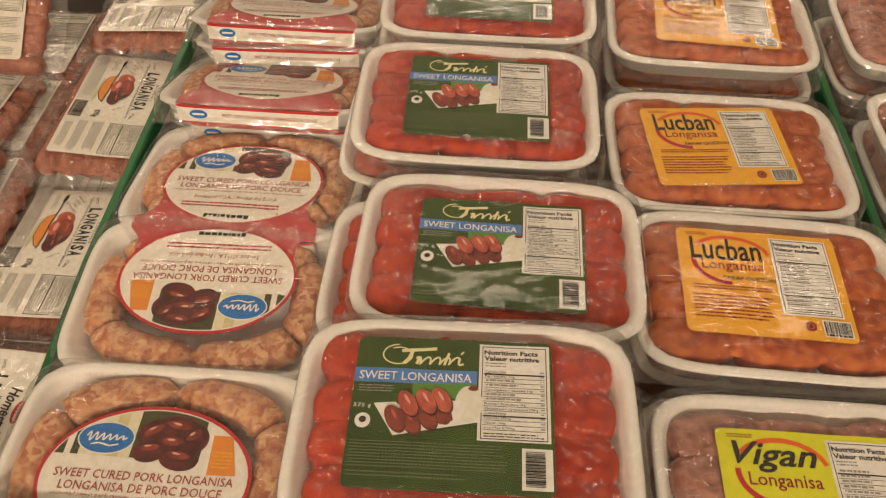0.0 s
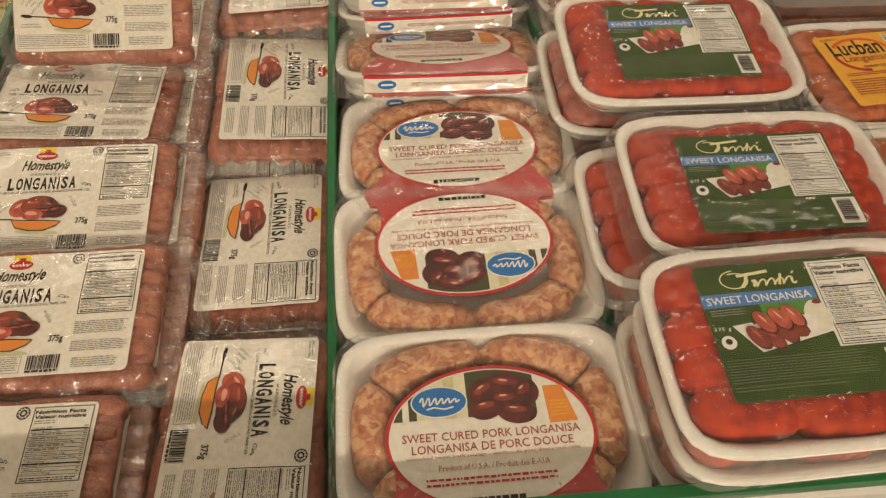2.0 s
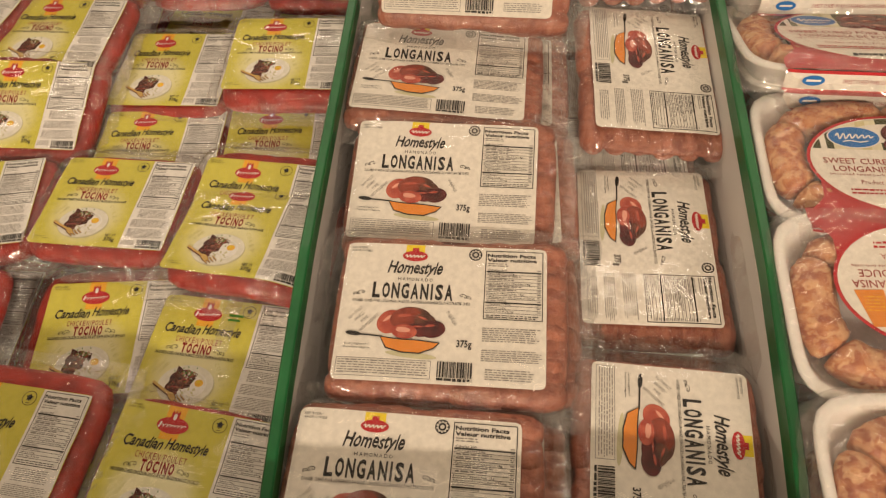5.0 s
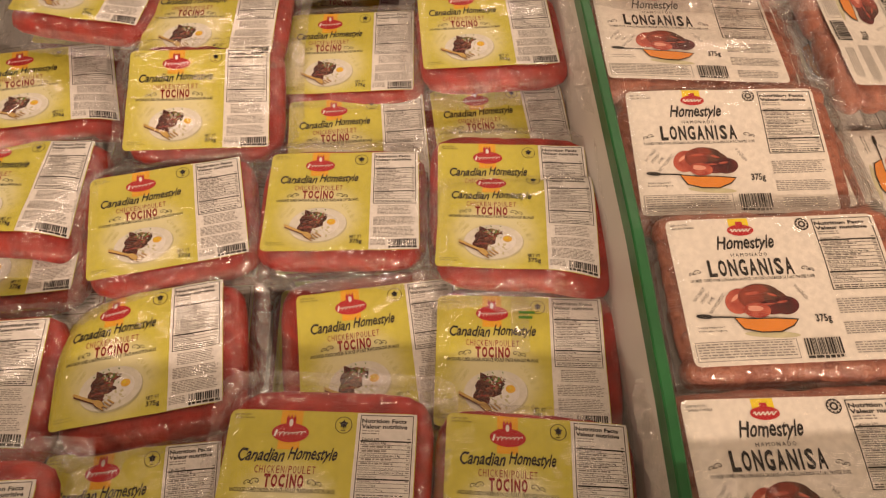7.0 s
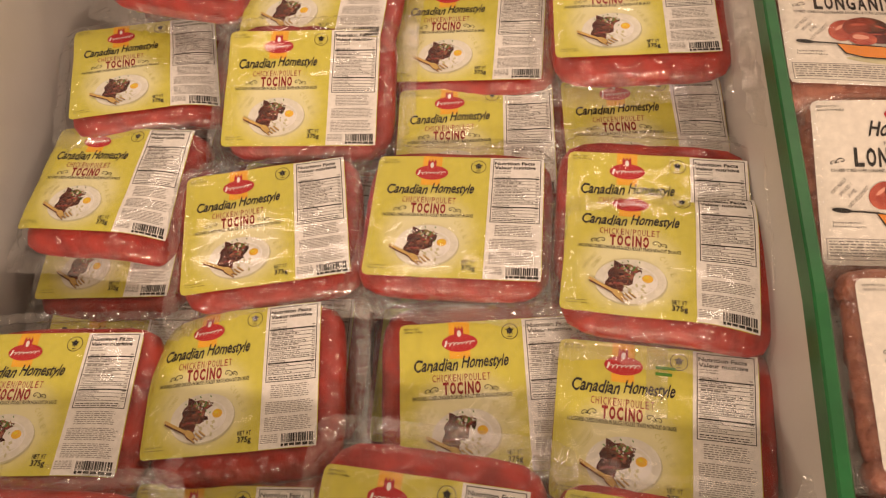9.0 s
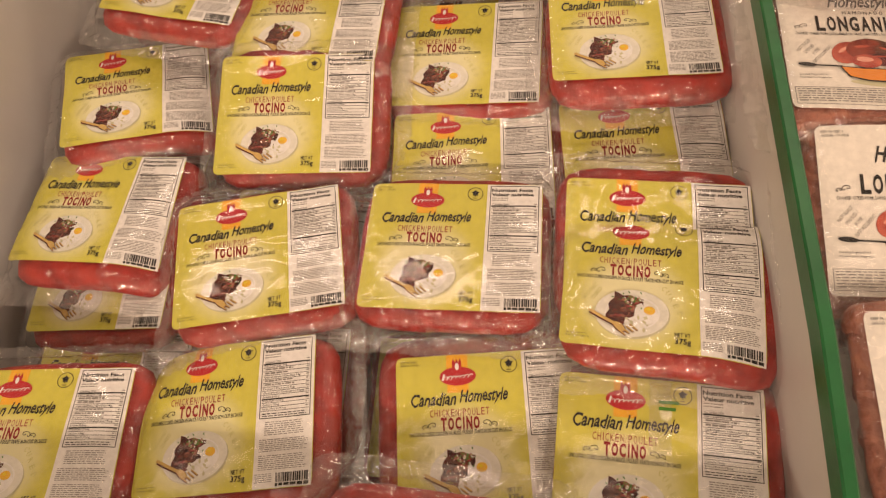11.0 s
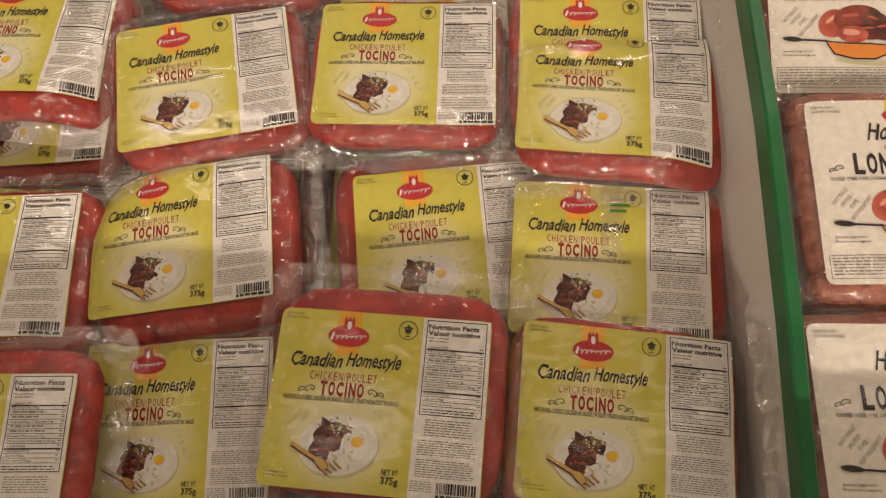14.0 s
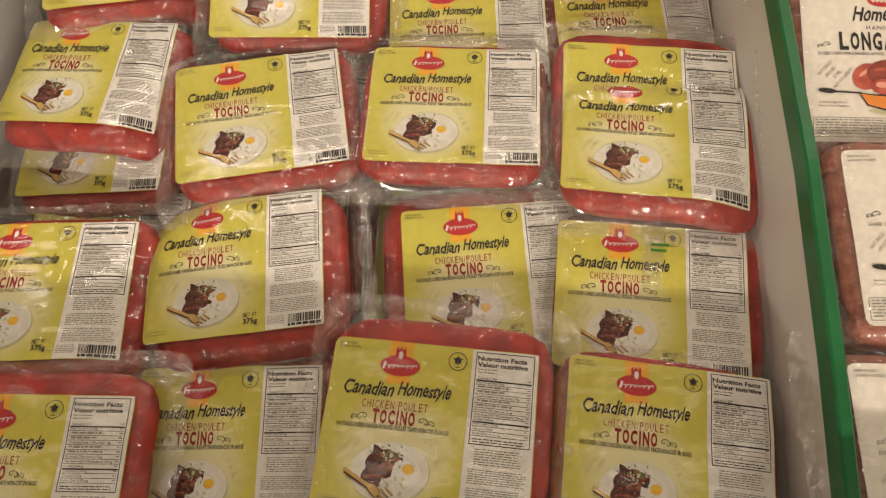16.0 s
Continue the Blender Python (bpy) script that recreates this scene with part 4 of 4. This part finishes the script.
def longanisa_pack(m, seed, bends=(), label="vacuum pack of small smoked sausages with cream label"):
    ob = thing("longanisa_pack", m, label, "sausage pack", "smoked sausage packs")
    w, ox, oy = waves(seed, 0.07), 0.005, -0.001

    def top(x, y):
        z = 0.0008 * w(x, y) - 3 * relu2(np.abs(x - ox) - 0.062) - 5 * relu2(np.abs(y - oy) - 0.046)
        for nx, ny, start, k in bends:
            z = z - k * relu2(nx * x + ny * y - start)
        return z

    def skin(x, y):
        free = smoothstep(0.0, 0.006, outside(x, y, 0.0735, 0.0525, 0.002))
        return top(x, y) - 0.0034 * free * (0.5 - 0.5 * np.cos(2 * math.pi * (y - oy) / 0.0204 + math.pi))

    holder = part("sausage_bed", [("ham", *blob(0.0845, 0.0605, 0.012, 0.015, lambda x, y: top(x, y) - 0.0012, ox, oy, seed, 0.0011))], ob, smooth=True)
    links(ob, "ham", 2, 6, 0.083, 0.0204, 0.084, 0.0116, seed, -0.0122)
    for c in ob.children:
        if c != holder:
            c.location.x += ox
            c.location.y += oy
            c.location.z += float(top(np.array([c.location.x * 1.2]), np.array([c.location.y]))[0]) - 0.0004
    lay_label("ham", ob, top)
    part("film", pouch(0.102, 0.077, 0.0855, 0.062, 0.016, 0.02, skin, ox, oy, seed, 0.0020, 92, 80), ob, smooth=True)
    return ob


def tray_shell():
    """Expanded foam tray: floor, sloping walls and a rolled lip."""
    v = []
    for inset, z in ((0.022, -0.030), (0.016, -0.030), (0.013, -0.028), (0.003, -0.009), (0.0, -0.0075), (0.0, -0.0058), (0.0015, -0.0046), (0.0045, -0.0042), (0.0068, -0.0052), (0.0085, -0.0085), (0.0155, -0.0225), (0.02, -0.025), (0.03, -0.0255)):
        x, y = rounded(0.1025 - inset, 0.071 - inset, 0.026 - inset * 0.5, 64)
        v.append(np.c_[x, y, np.full(64, z)])
    f = grid_faces(64, len(v), True)
    f.append(tuple(range(63, -1, -1)))
    f.append(tuple(range(64 * (len(v) - 1), 64 * len(v))))
    return np.concatenate(v), f


TRAY = mesh_of("foam_tray", [("foam", *tray_shell())])


def cling(top, seed, clear, nx=104, ny=76, milky=False):
    """Stretch wrap over a tray: taut across the lip, drawn down its sides, with fine pulls and folds."""
    s, q = np.meshgrid(np.linspace(-1, 1, nx), np.linspace(-1, 1, ny))
    pull = 1 - 0.07 * (np.abs(s) ** 4 * np.abs(q) ** 4)
    x, y = s * 0.1092 * pull, q * 0.0777 * pull
    cr, w = creases(seed + 3, 0.04), waves(seed + 4, 0.014)
    dl = outside(x, y, 0.1028, 0.0713, 0.025)
    free = smoothstep(-0.004, 0.006, clear(x, y))
    fine = creases(seed + 9, 0.018)
    z = top(x, y) + 0.0024 + (0.0012 * cr(x, y) + 0.0006 * fine(x, y) + 0.0003 * w(x, y)) * (0.18 + 0.82 * free) * smoothstep(0.004, -0.006, dl) - 0.023 * smoothstep(-0.0004, 0.0062, dl) + 0.003 * w(x, y) * smoothstep(0.001, 0.005, dl)
    v, f, loose = np.c_[x.ravel(), y.ravel(), z.ravel()], grid_faces(nx, ny), (free > 0.5).ravel()
    skirt = (dl > 0.0005).ravel()
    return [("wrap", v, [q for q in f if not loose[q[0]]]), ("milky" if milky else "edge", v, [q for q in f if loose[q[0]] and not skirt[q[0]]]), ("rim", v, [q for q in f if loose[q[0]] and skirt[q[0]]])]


TRAYS = {
    "green": ("crimson", "white foam tray of red sausages with green label", "red sausage trays"),
    "mango": ("rust", "white foam tray of orange sausages with mango-yellow label", "orange sausage trays"),
    "acid": ("garlic", "white foam tray of pinkish garlic sausages with acid-yellow label", "garlic sausage trays"),
    "": ("garlic", "white foam tray of brown sausages under clear wrap", "garlic sausage trays"),
}


def sausage_tray(m, art, seed, lx=0.0, ly=0.0, turn=0.0, cols=3, rows=4):
    """Foam tray, sausages side by side, a printed label and stretch wrap over all."""
    flesh, label, group = TRAYS[art]
    ob = thing("sausage_tray", m, label, "sausage tray", group)
    part("tray", TRAY, ob, smooth=True)
    w = waves(seed, 0.06)
    pitch = 0.111 / rows
    links(ob, flesh, cols, rows, 0.176 / cols, pitch, 0.176 / cols + 0.006, pitch / 2 + 0.0022, seed, -pitch / 2 * 0.78 - 0.0030)
    for c in ob.children[1:]:
        c.location.y -= 0.0015
        c.location.x -= 0.001

    bed = lambda x, y: 0.001 * w(x, y) - 0.0020
    part("sausage_bed", [(flesh, *blob(0.085, 0.0545, 0.022, 0.012, bed, -0.001, -0.0015, seed, 0.0012))], ob, smooth=True)

    def clear(x, y):
        return outside(x - lx, y - ly, 0.059, 0.046, 0.002)

    def top(x, y):
        d = outside(x, y, 0.0895, 0.0605, 0.02)
        free = smoothstep(0.0, 0.008, clear(x, y))
        z = 0.0007 * w(x, y) - 0.0048 * smoothstep(-0.006, 0.006, d)
        return z - 0.0012 * free * (0.5 - 0.5 * np.cos(2 * math.pi * y / pitch + (0 if rows % 2 else math.pi))) * smoothstep(0.002, -0.006, d)

    if art:
        lay_label(art, ob, top, lx, ly, turn)
    part("wrap", cling(top, seed, clear), ob, smooth=True)
    return ob


def ring_sausage(t0, t1, seed):
    """A bent sausage that follows the tray's rim from one angle to another."""
    rng = np.random.RandomState(seed)
    n, k = 12, 17
    t = np.linspace(radians(t0), radians(t1), k)
    s = np.linspace(-1, 1, k)
    px, py = 0.079 * np.sign(np.cos(t)) * np.abs(np.cos(t)) ** 0.72, 0.0498 * np.sign(np.sin(t)) * np.abs(np.sin(t)) ** 0.72
    tx, ty = np.gradient(px), np.gradient(py)
    ln = np.hypot(tx, ty)
    rad = 0.0138 * (1 - np.abs(s) ** 9) ** 0.5 * (1 + 0.06 * rng.uniform(-1, 1, k)) + 0.0012
    th = np.linspace(0, 2 * math.pi, n, endpoint=False)
    v = [(px[i] - ty[i] / ln[i] * rad[i] * math.cos(a), py[i] + tx[i] / ln[i] * rad[i] * math.cos(a), rad[i] * 0.86 * math.sin(a)) for i in range(k) for a in th]
    f = grid_faces(n, k, True) + [tuple(range(n - 1, -1, -1)), tuple(range(n * (k - 1), n * k))]
    v = np.array(v)
    lump = waves(seed + 51, 0.013)
    v[:, 2] += 0.0011 * lump(v[:, 0], v[:, 1] + v[:, 2])
    v[:, 0] += 0.0008 * lump(v[:, 1], v[:, 0] - v[:, 2])
    return v, f


def ring_tray(m, seed, label="white foam tray of coarse pork sausages with oval red-rimmed label"):
    """A ring of bent sausages in a foam tray; the label's red tongue folds over the front edge."""
    ob = thing("pork_sausage_tray", m, label, "sausage tray", "coarse pork sausage trays")
    part("tray", TRAY, ob, smooth=True)
    for i in range(6):
        key = ("ring", i)
        if key not in LINKS:
            LINKS[key] = mesh_of("sausage", [("chunky", *ring_sausage(28.5 + 60 * i, 91.5 + 60 * i, i))])
        part("sausage", LINKS[key], ob, smooth=True).location = (0, 0, -0.0128)
    w = waves(seed, 0.07)

    def top(x, y):
        return 0.0006 * w(x, y) - 0.0042 * smoothstep(-0.02, 0.004, outside(x, y, 0.1005, 0.069, 0.025))

    dy = -0.012
    lab = lay_label("oval", ob, top, 0.0, dy)
    # the tongue lies on the wrap and runs down over the lip
    half = lambda q: 0.064 + 0.012 * smoothstep(0.3, 0.75, q)
    s, q = np.meshgrid(np.linspace(-1, 1, 24), np.linspace(0, 1, 10))
    y = -0.032 - 0.0402 * q
    x = s * half(q)
    tongue = [("red", np.c_[x.ravel(), y.ravel(), (top(x, y) + 0.0006).ravel()], [tuple(reversed(f)) for f in grid_faces(24, 10)])]
    s, q = np.meshgrid(np.linspace(-1, 1, 24), np.linspace(0, 1, 3))
    for mat, z0, z1 in (("red", -0.0038, -0.0065), ("cream", -0.0065, -0.0195), ("red", -0.0195, -0.0215)):
        x, z = s * 0.075, z0 + (z1 - z0) * q
        y = -0.0745 + 0.002 * np.abs(s) ** 8 + 0 * q
        tongue.append((mat, np.c_[x.ravel(), y.ravel(), z.ravel()], [tuple(reversed(f)) for f in grid_faces(24, 3)]))
    edge = part("tongue", tongue, lab, "red and white fold of the label")
    g, f, _ = glyphs("SWEET CURED PORK LONGANISA - LONGANISA DE PORC DOUCE", 0, 0.004, 1)
    part("edge_lettering", [("maroon", np.c_[g[:, 0] * 0.088 + 0.012, np.full(len(g), -0.0749), g[:, 1] * 0.0034 - 0.012], f)], lab)
    th = np.linspace(0, 2 * math.pi, 20, endpoint=False)
    part("edge_logo", [("royal", np.c_[0.0085 * np.cos(th) - 0.054, np.full(20, -0.075), 0.0042 * np.sin(th) - 0.012], [tuple(range(20))]), ("white", [(-0.0595, -0.0753, -0.0128), (-0.0485, -0.0753, -0.0128), (-0.0485, -0.0753, -0.011), (-0.0595, -0.0753, -0.011)], [(0, 1, 2, 3)])], lab)
    part("wrap", cling(top, seed, milky=True, clear=lambda x, y: np.hypot(x / 0.07, (y - dy) / 0.049) * 0.06 - 0.06), ob, smooth=True)
    return ob


# ---- lime-labelled packs of cured chicken ----
tocino_pack(pose(-1.0738, 0.6420, 0.8128, -0.1, 1.1, -11.2), 100, 0.003, -0.004)
tocino_pack(pose(-0.9592, 0.5976, 0.8070, 0.6, -2.5, -3.4), 107, 0.004, 0.002)
tocino_pack(pose(-0.8340, 0.5677, 0.7880, 2.0, -3.6, -2.6), 114, 0.004, -0.003)
tocino_pack(pose(-0.7072, 0.5682, 0.8133, -0.2, -0.3, 1.3), 121, 0.004, -0.007)
tocino_pack(pose(-1.1128, 0.5461, 0.7786, -2.7, 6.3, 13.2), 128, 0.004, -0.004, ((1, -0.2, 0.03, 6),))
tb2 = tocino_pack(pose(-0.9623, 0.5031, 0.8024, 10.3, 2.0, 1.2), 135, 0.006, 0.002)
tocino_pack(pose(-0.8266, 0.4669, 0.7820, -1.0, -0.7, 1.7), 142, 0.002, 0.006)
tocino_pack(pose(-0.6984, 0.4714, 0.7850, -0.6, 1.4, 3.1), 149, 0.004, 0.004, ((1, -0.3, 0.035, 8),))
tocino_pack(pose(-1.1149, 0.3922, 0.7552, 0.9, -8.0, -0.8), 156, 0.003, -0.004)
tocino_pack(pose(-1.1185, 0.4356, 0.7791, -5.2, -1.9, -2.9), 163, 0.008, -0.006, ((1, -0.3, 0.035, 8), (-1, 0, 0.045, 6),))
tocino_pack(pose(-0.9760, 0.3882, 0.7952, -3.2, 0.7, 9.6), 170, 0.004, -0.002)
tc3 = tocino_pack(pose(-0.8367, 0.3918, 0.8031, -4.5, -0.5, -1.9), 177, 0.000, 0.000)
tocino_pack(pose(-0.7011, 0.3859, 0.8101, -0.2, 0.5, -3.5), 184, 0.000, 0.005)
tocino_pack(pose(-0.7024, 0.3596, 0.8179, -7.8, -1.8, -6.1), 191, 0.006, 0.000, ((0, 1, 0.02, 5), (1, -0.5, 0.045, 6),))
tocino_pack(pose(-1.1094, 0.2547, 0.7977, -6.8, 2.1, 2.9), 198, 0.006, -0.002, ((1, -0.2, 0.04, 8),))
tocino_pack(pose(-0.9820, 0.2750, 0.7916, -2.4, -4.5, 6.1), 205, 0.008, -0.008, ((-1, 1, 0.05, 6),))
tocino_pack(pose(-0.8085, 0.2712, 0.7875, 1.7, -1.0, 4.5), 212, -0.008, 0.006)
td4 = tocino_pack(pose(-0.7099, 0.2522, 0.7997, -0.1, -1.4, -5.0), 219, 0.006, 0.003)
tocino_pack(pose(-1.0831, 0.1348, 0.8150, -0.0, 0.0, -0.0), 226, 0.004, 0.005)
tocino_pack(pose(-0.9772, 0.1590, 0.7810, 1.7, -4.7, 1.1), 233, 0.004, 0.003)
te3 = tocino_pack(pose(-0.8493, 0.1658, 0.8235, -1.7, -1.9, -5.4), 240, 0.004, 0.007)
tocino_pack(pose(-0.7102, 0.1575, 0.8105, -0.7, 2.9, -6.1), 247, 0.000, -0.004)
tx, ty = np.meshgrid(np.linspace(-0.0065, 0.0065, 4), np.linspace(0.004, 0.066, 12))
tz = 0.0034 - 4 * relu2(np.abs(ty) - 0.045)
stamps = []
for k, ly in enumerate((0.034, 0.030)):
    stamps.append(("green", [(x + 0.003, y, 0.0037) for x, y in ((-0.004, ly), (0.008 - 0.002 * k, ly), (0.008 - 0.002 * k, ly + 0.002), (-0.004, ly + 0.002))], [(0, 1, 2, 3)]))
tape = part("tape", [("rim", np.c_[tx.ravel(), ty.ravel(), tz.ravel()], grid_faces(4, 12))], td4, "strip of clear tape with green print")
part("tape_print", stamps, tape)
spare = random.Random(21)
for layer in range(3):
    for i in range(4):
        for j in range(5):
            jx, jy, jr = spare.uniform(-0.012, 0.012), spare.uniform(-0.01, 0.01), spare.uniform(-9, 9)
            copy_thing((tc3, te3, tb2)[(i + j + layer) % 3], pose(-1.105 + 0.137 * i + jx, 0.165 + 0.128 * j + jy, 0.742 - 0.0265 * layer, spare.uniform(-2, 2), spare.uniform(-2, 2), jr))
for i in range(3):
    copy_thing((tc3, te3, tb2)[i], pose(-0.96 + 0.131 * i, 0.715, 0.797, 2, 1, spare.uniform(-6, 6)))


# ---- smoked sausage packs ----
longanisa_pack(pose(-0.5504, 0.5042, 0.8597, -1.9, 2.6, -2.0), 300)
longanisa_pack(pose(-0.5413, 0.3907, 0.8520, 9.3, -0.3, -1.3), 305)
l2 = longanisa_pack(pose(-0.5346, 0.2731, 0.8565, 3.4, -0.7, -0.5), 310)
longanisa_pack(pose(-0.5514, 0.1468, 0.8523, 0.1, 0.5, -1.2), 315)
longanisa_pack(pose(-0.3659, 0.5285, 0.8429, -4.5, -0.3, -89.7), 320)
r2 = longanisa_pack(pose(-0.3780, 0.3606, 0.8167, 1.0, -1.7, -90.2), 325)
longanisa_pack(pose(-0.3791, 0.1745, 0.8376, 1.3, -1.2, -93.1), 330)
longanisa_pack(pose(-0.530, 0.583, 0.918, 36, 0, -2), 341)
longanisa_pack(pose(-0.366, 0.690, 0.868, 3, 0, -90), 346)
for layer in range(5):
    for j in range(5):
        copy_thing(l2, pose(-0.532 + spare.uniform(-0.004, 0.012), 0.15 + 0.122 * j + spare.uniform(-0.008, 0.008), 0.834 - 0.024 * layer, 0, 0, spare.uniform(-3, 3)))
        if j < 4:
            copy_thing(r2, pose(-0.382 + spare.uniform(-0.008, 0.004), 0.178 + 0.165 * j + spare.uniform(-0.008, 0.008), 0.806 - 0.024 * layer, 0, 0, -90 + spare.uniform(-3, 3)))


# ---- coarse pork sausage trays ----
m1 = ring_tray(pose(-0.203, 0.150, 0.886, 0, 0, 0), 401)
ring_tray(pose(-0.204, 0.283, 0.884, -3, 0, 181), 406)
ring_tray(pose(-0.200, 0.408, 0.882, -5, -2, -2), 411)
m4 = ring_tray(pose(-0.202, 0.541, 0.879, -20, 0, -1), 416)
for px, py, pz, tilt in ((-0.195, 0.542, 0.855, -20), (-0.204, 0.658, 0.884, -18), (-0.202, 0.646, 0.866, -18), (-0.2, 0.650, 0.838, -18)):
    copy_thing(m4, pose(px, py, pz, tilt, 0, spare.uniform(-2, 2)))
for layer in range(4):
    for j in range(4):
        copy_thing(m1, pose(-0.204 + spare.uniform(-0.003, 0.003), 0.160 + 0.145 * j, 0.850 - (0.06 if j > 1 else 0) - 0.031 * layer, 0, 0, 0))


# ---- red, orange and garlic sausage trays ----
f1 = sausage_tray(pose(0.001, 0.163, 0.952, 1, -1.5, 0.5), "green", 501, -0.008, 0.006)
f2 = sausage_tray(pose(0.020, 0.305, 0.937, -1, 0, -1), "green", 506, 0.0, -0.008)
sausage_tray(pose(-0.002, 0.458, 0.940, 2, 1, 0), "green", 511, 0.0, -0.003)
sausage_tray(pose(0.004, 0.612, 0.940, 0, 0, -1), "green", 516, 0.0, -0.003)
u1 = sausage_tray(pose(0.222, 0.302, 0.908, 1, 1, -1), "mango", 521, -0.008, 0.002)
sausage_tray(pose(0.214, 0.446, 0.908, 0, 1.5, 1), "mango", 526, -0.010, -0.001, 5)
sausage_tray(pose(0.226, 0.628, 0.908, 0, 0, -2), "mango", 531, 0.004, 0.0, -2)
v1 = sausage_tray(pose(0.227, 0.150, 0.900, 0, 0, 0), "acid", 536, -0.004, -0.003)
x1 = sausage_tray(pose(0.455, 0.470, 0.905, 0, 0, 2), "", 541)
copy_thing(x1, pose(0.460, 0.635, 0.905, 0, 0, -1))
copy_thing(x1, pose(0.450, 0.300, 0.900, 0, 0, 1))
for px, py, pz in ((0.003, 0.158, 0.920), (-0.008, 0.303, 0.905), (-0.014, 0.455, 0.908), (0.0, 0.610, 0.908)):
    for layer in range(6):
        copy_thing(f2, pose(px + (spare.uniform(-0.008, 0.008) if layer else 0), py, pz - 0.031 * layer, 0, 0, spare.uniform(-1.5, 1.5)))
for py in (0.155, 0.304, 0.448, 0.618):
    for layer in range(6):
        copy_thing(v1 if py < 0.2 else u1, pose(0.226 + spare.uniform(-0.006, 0.006), py + spare.uniform(-0.004, 0.004), 0.874 - 0.031 * layer, 0, 0, spare.uniform(-1.5, 1.5)))
for py in (0.305, 0.468, 0.63):
    for layer in range(6):
        copy_thing(x1, pose(0.456, py, 0.872 - 0.031 * layer, 0, 0, spare.uniform(-1.5, 1.5)))
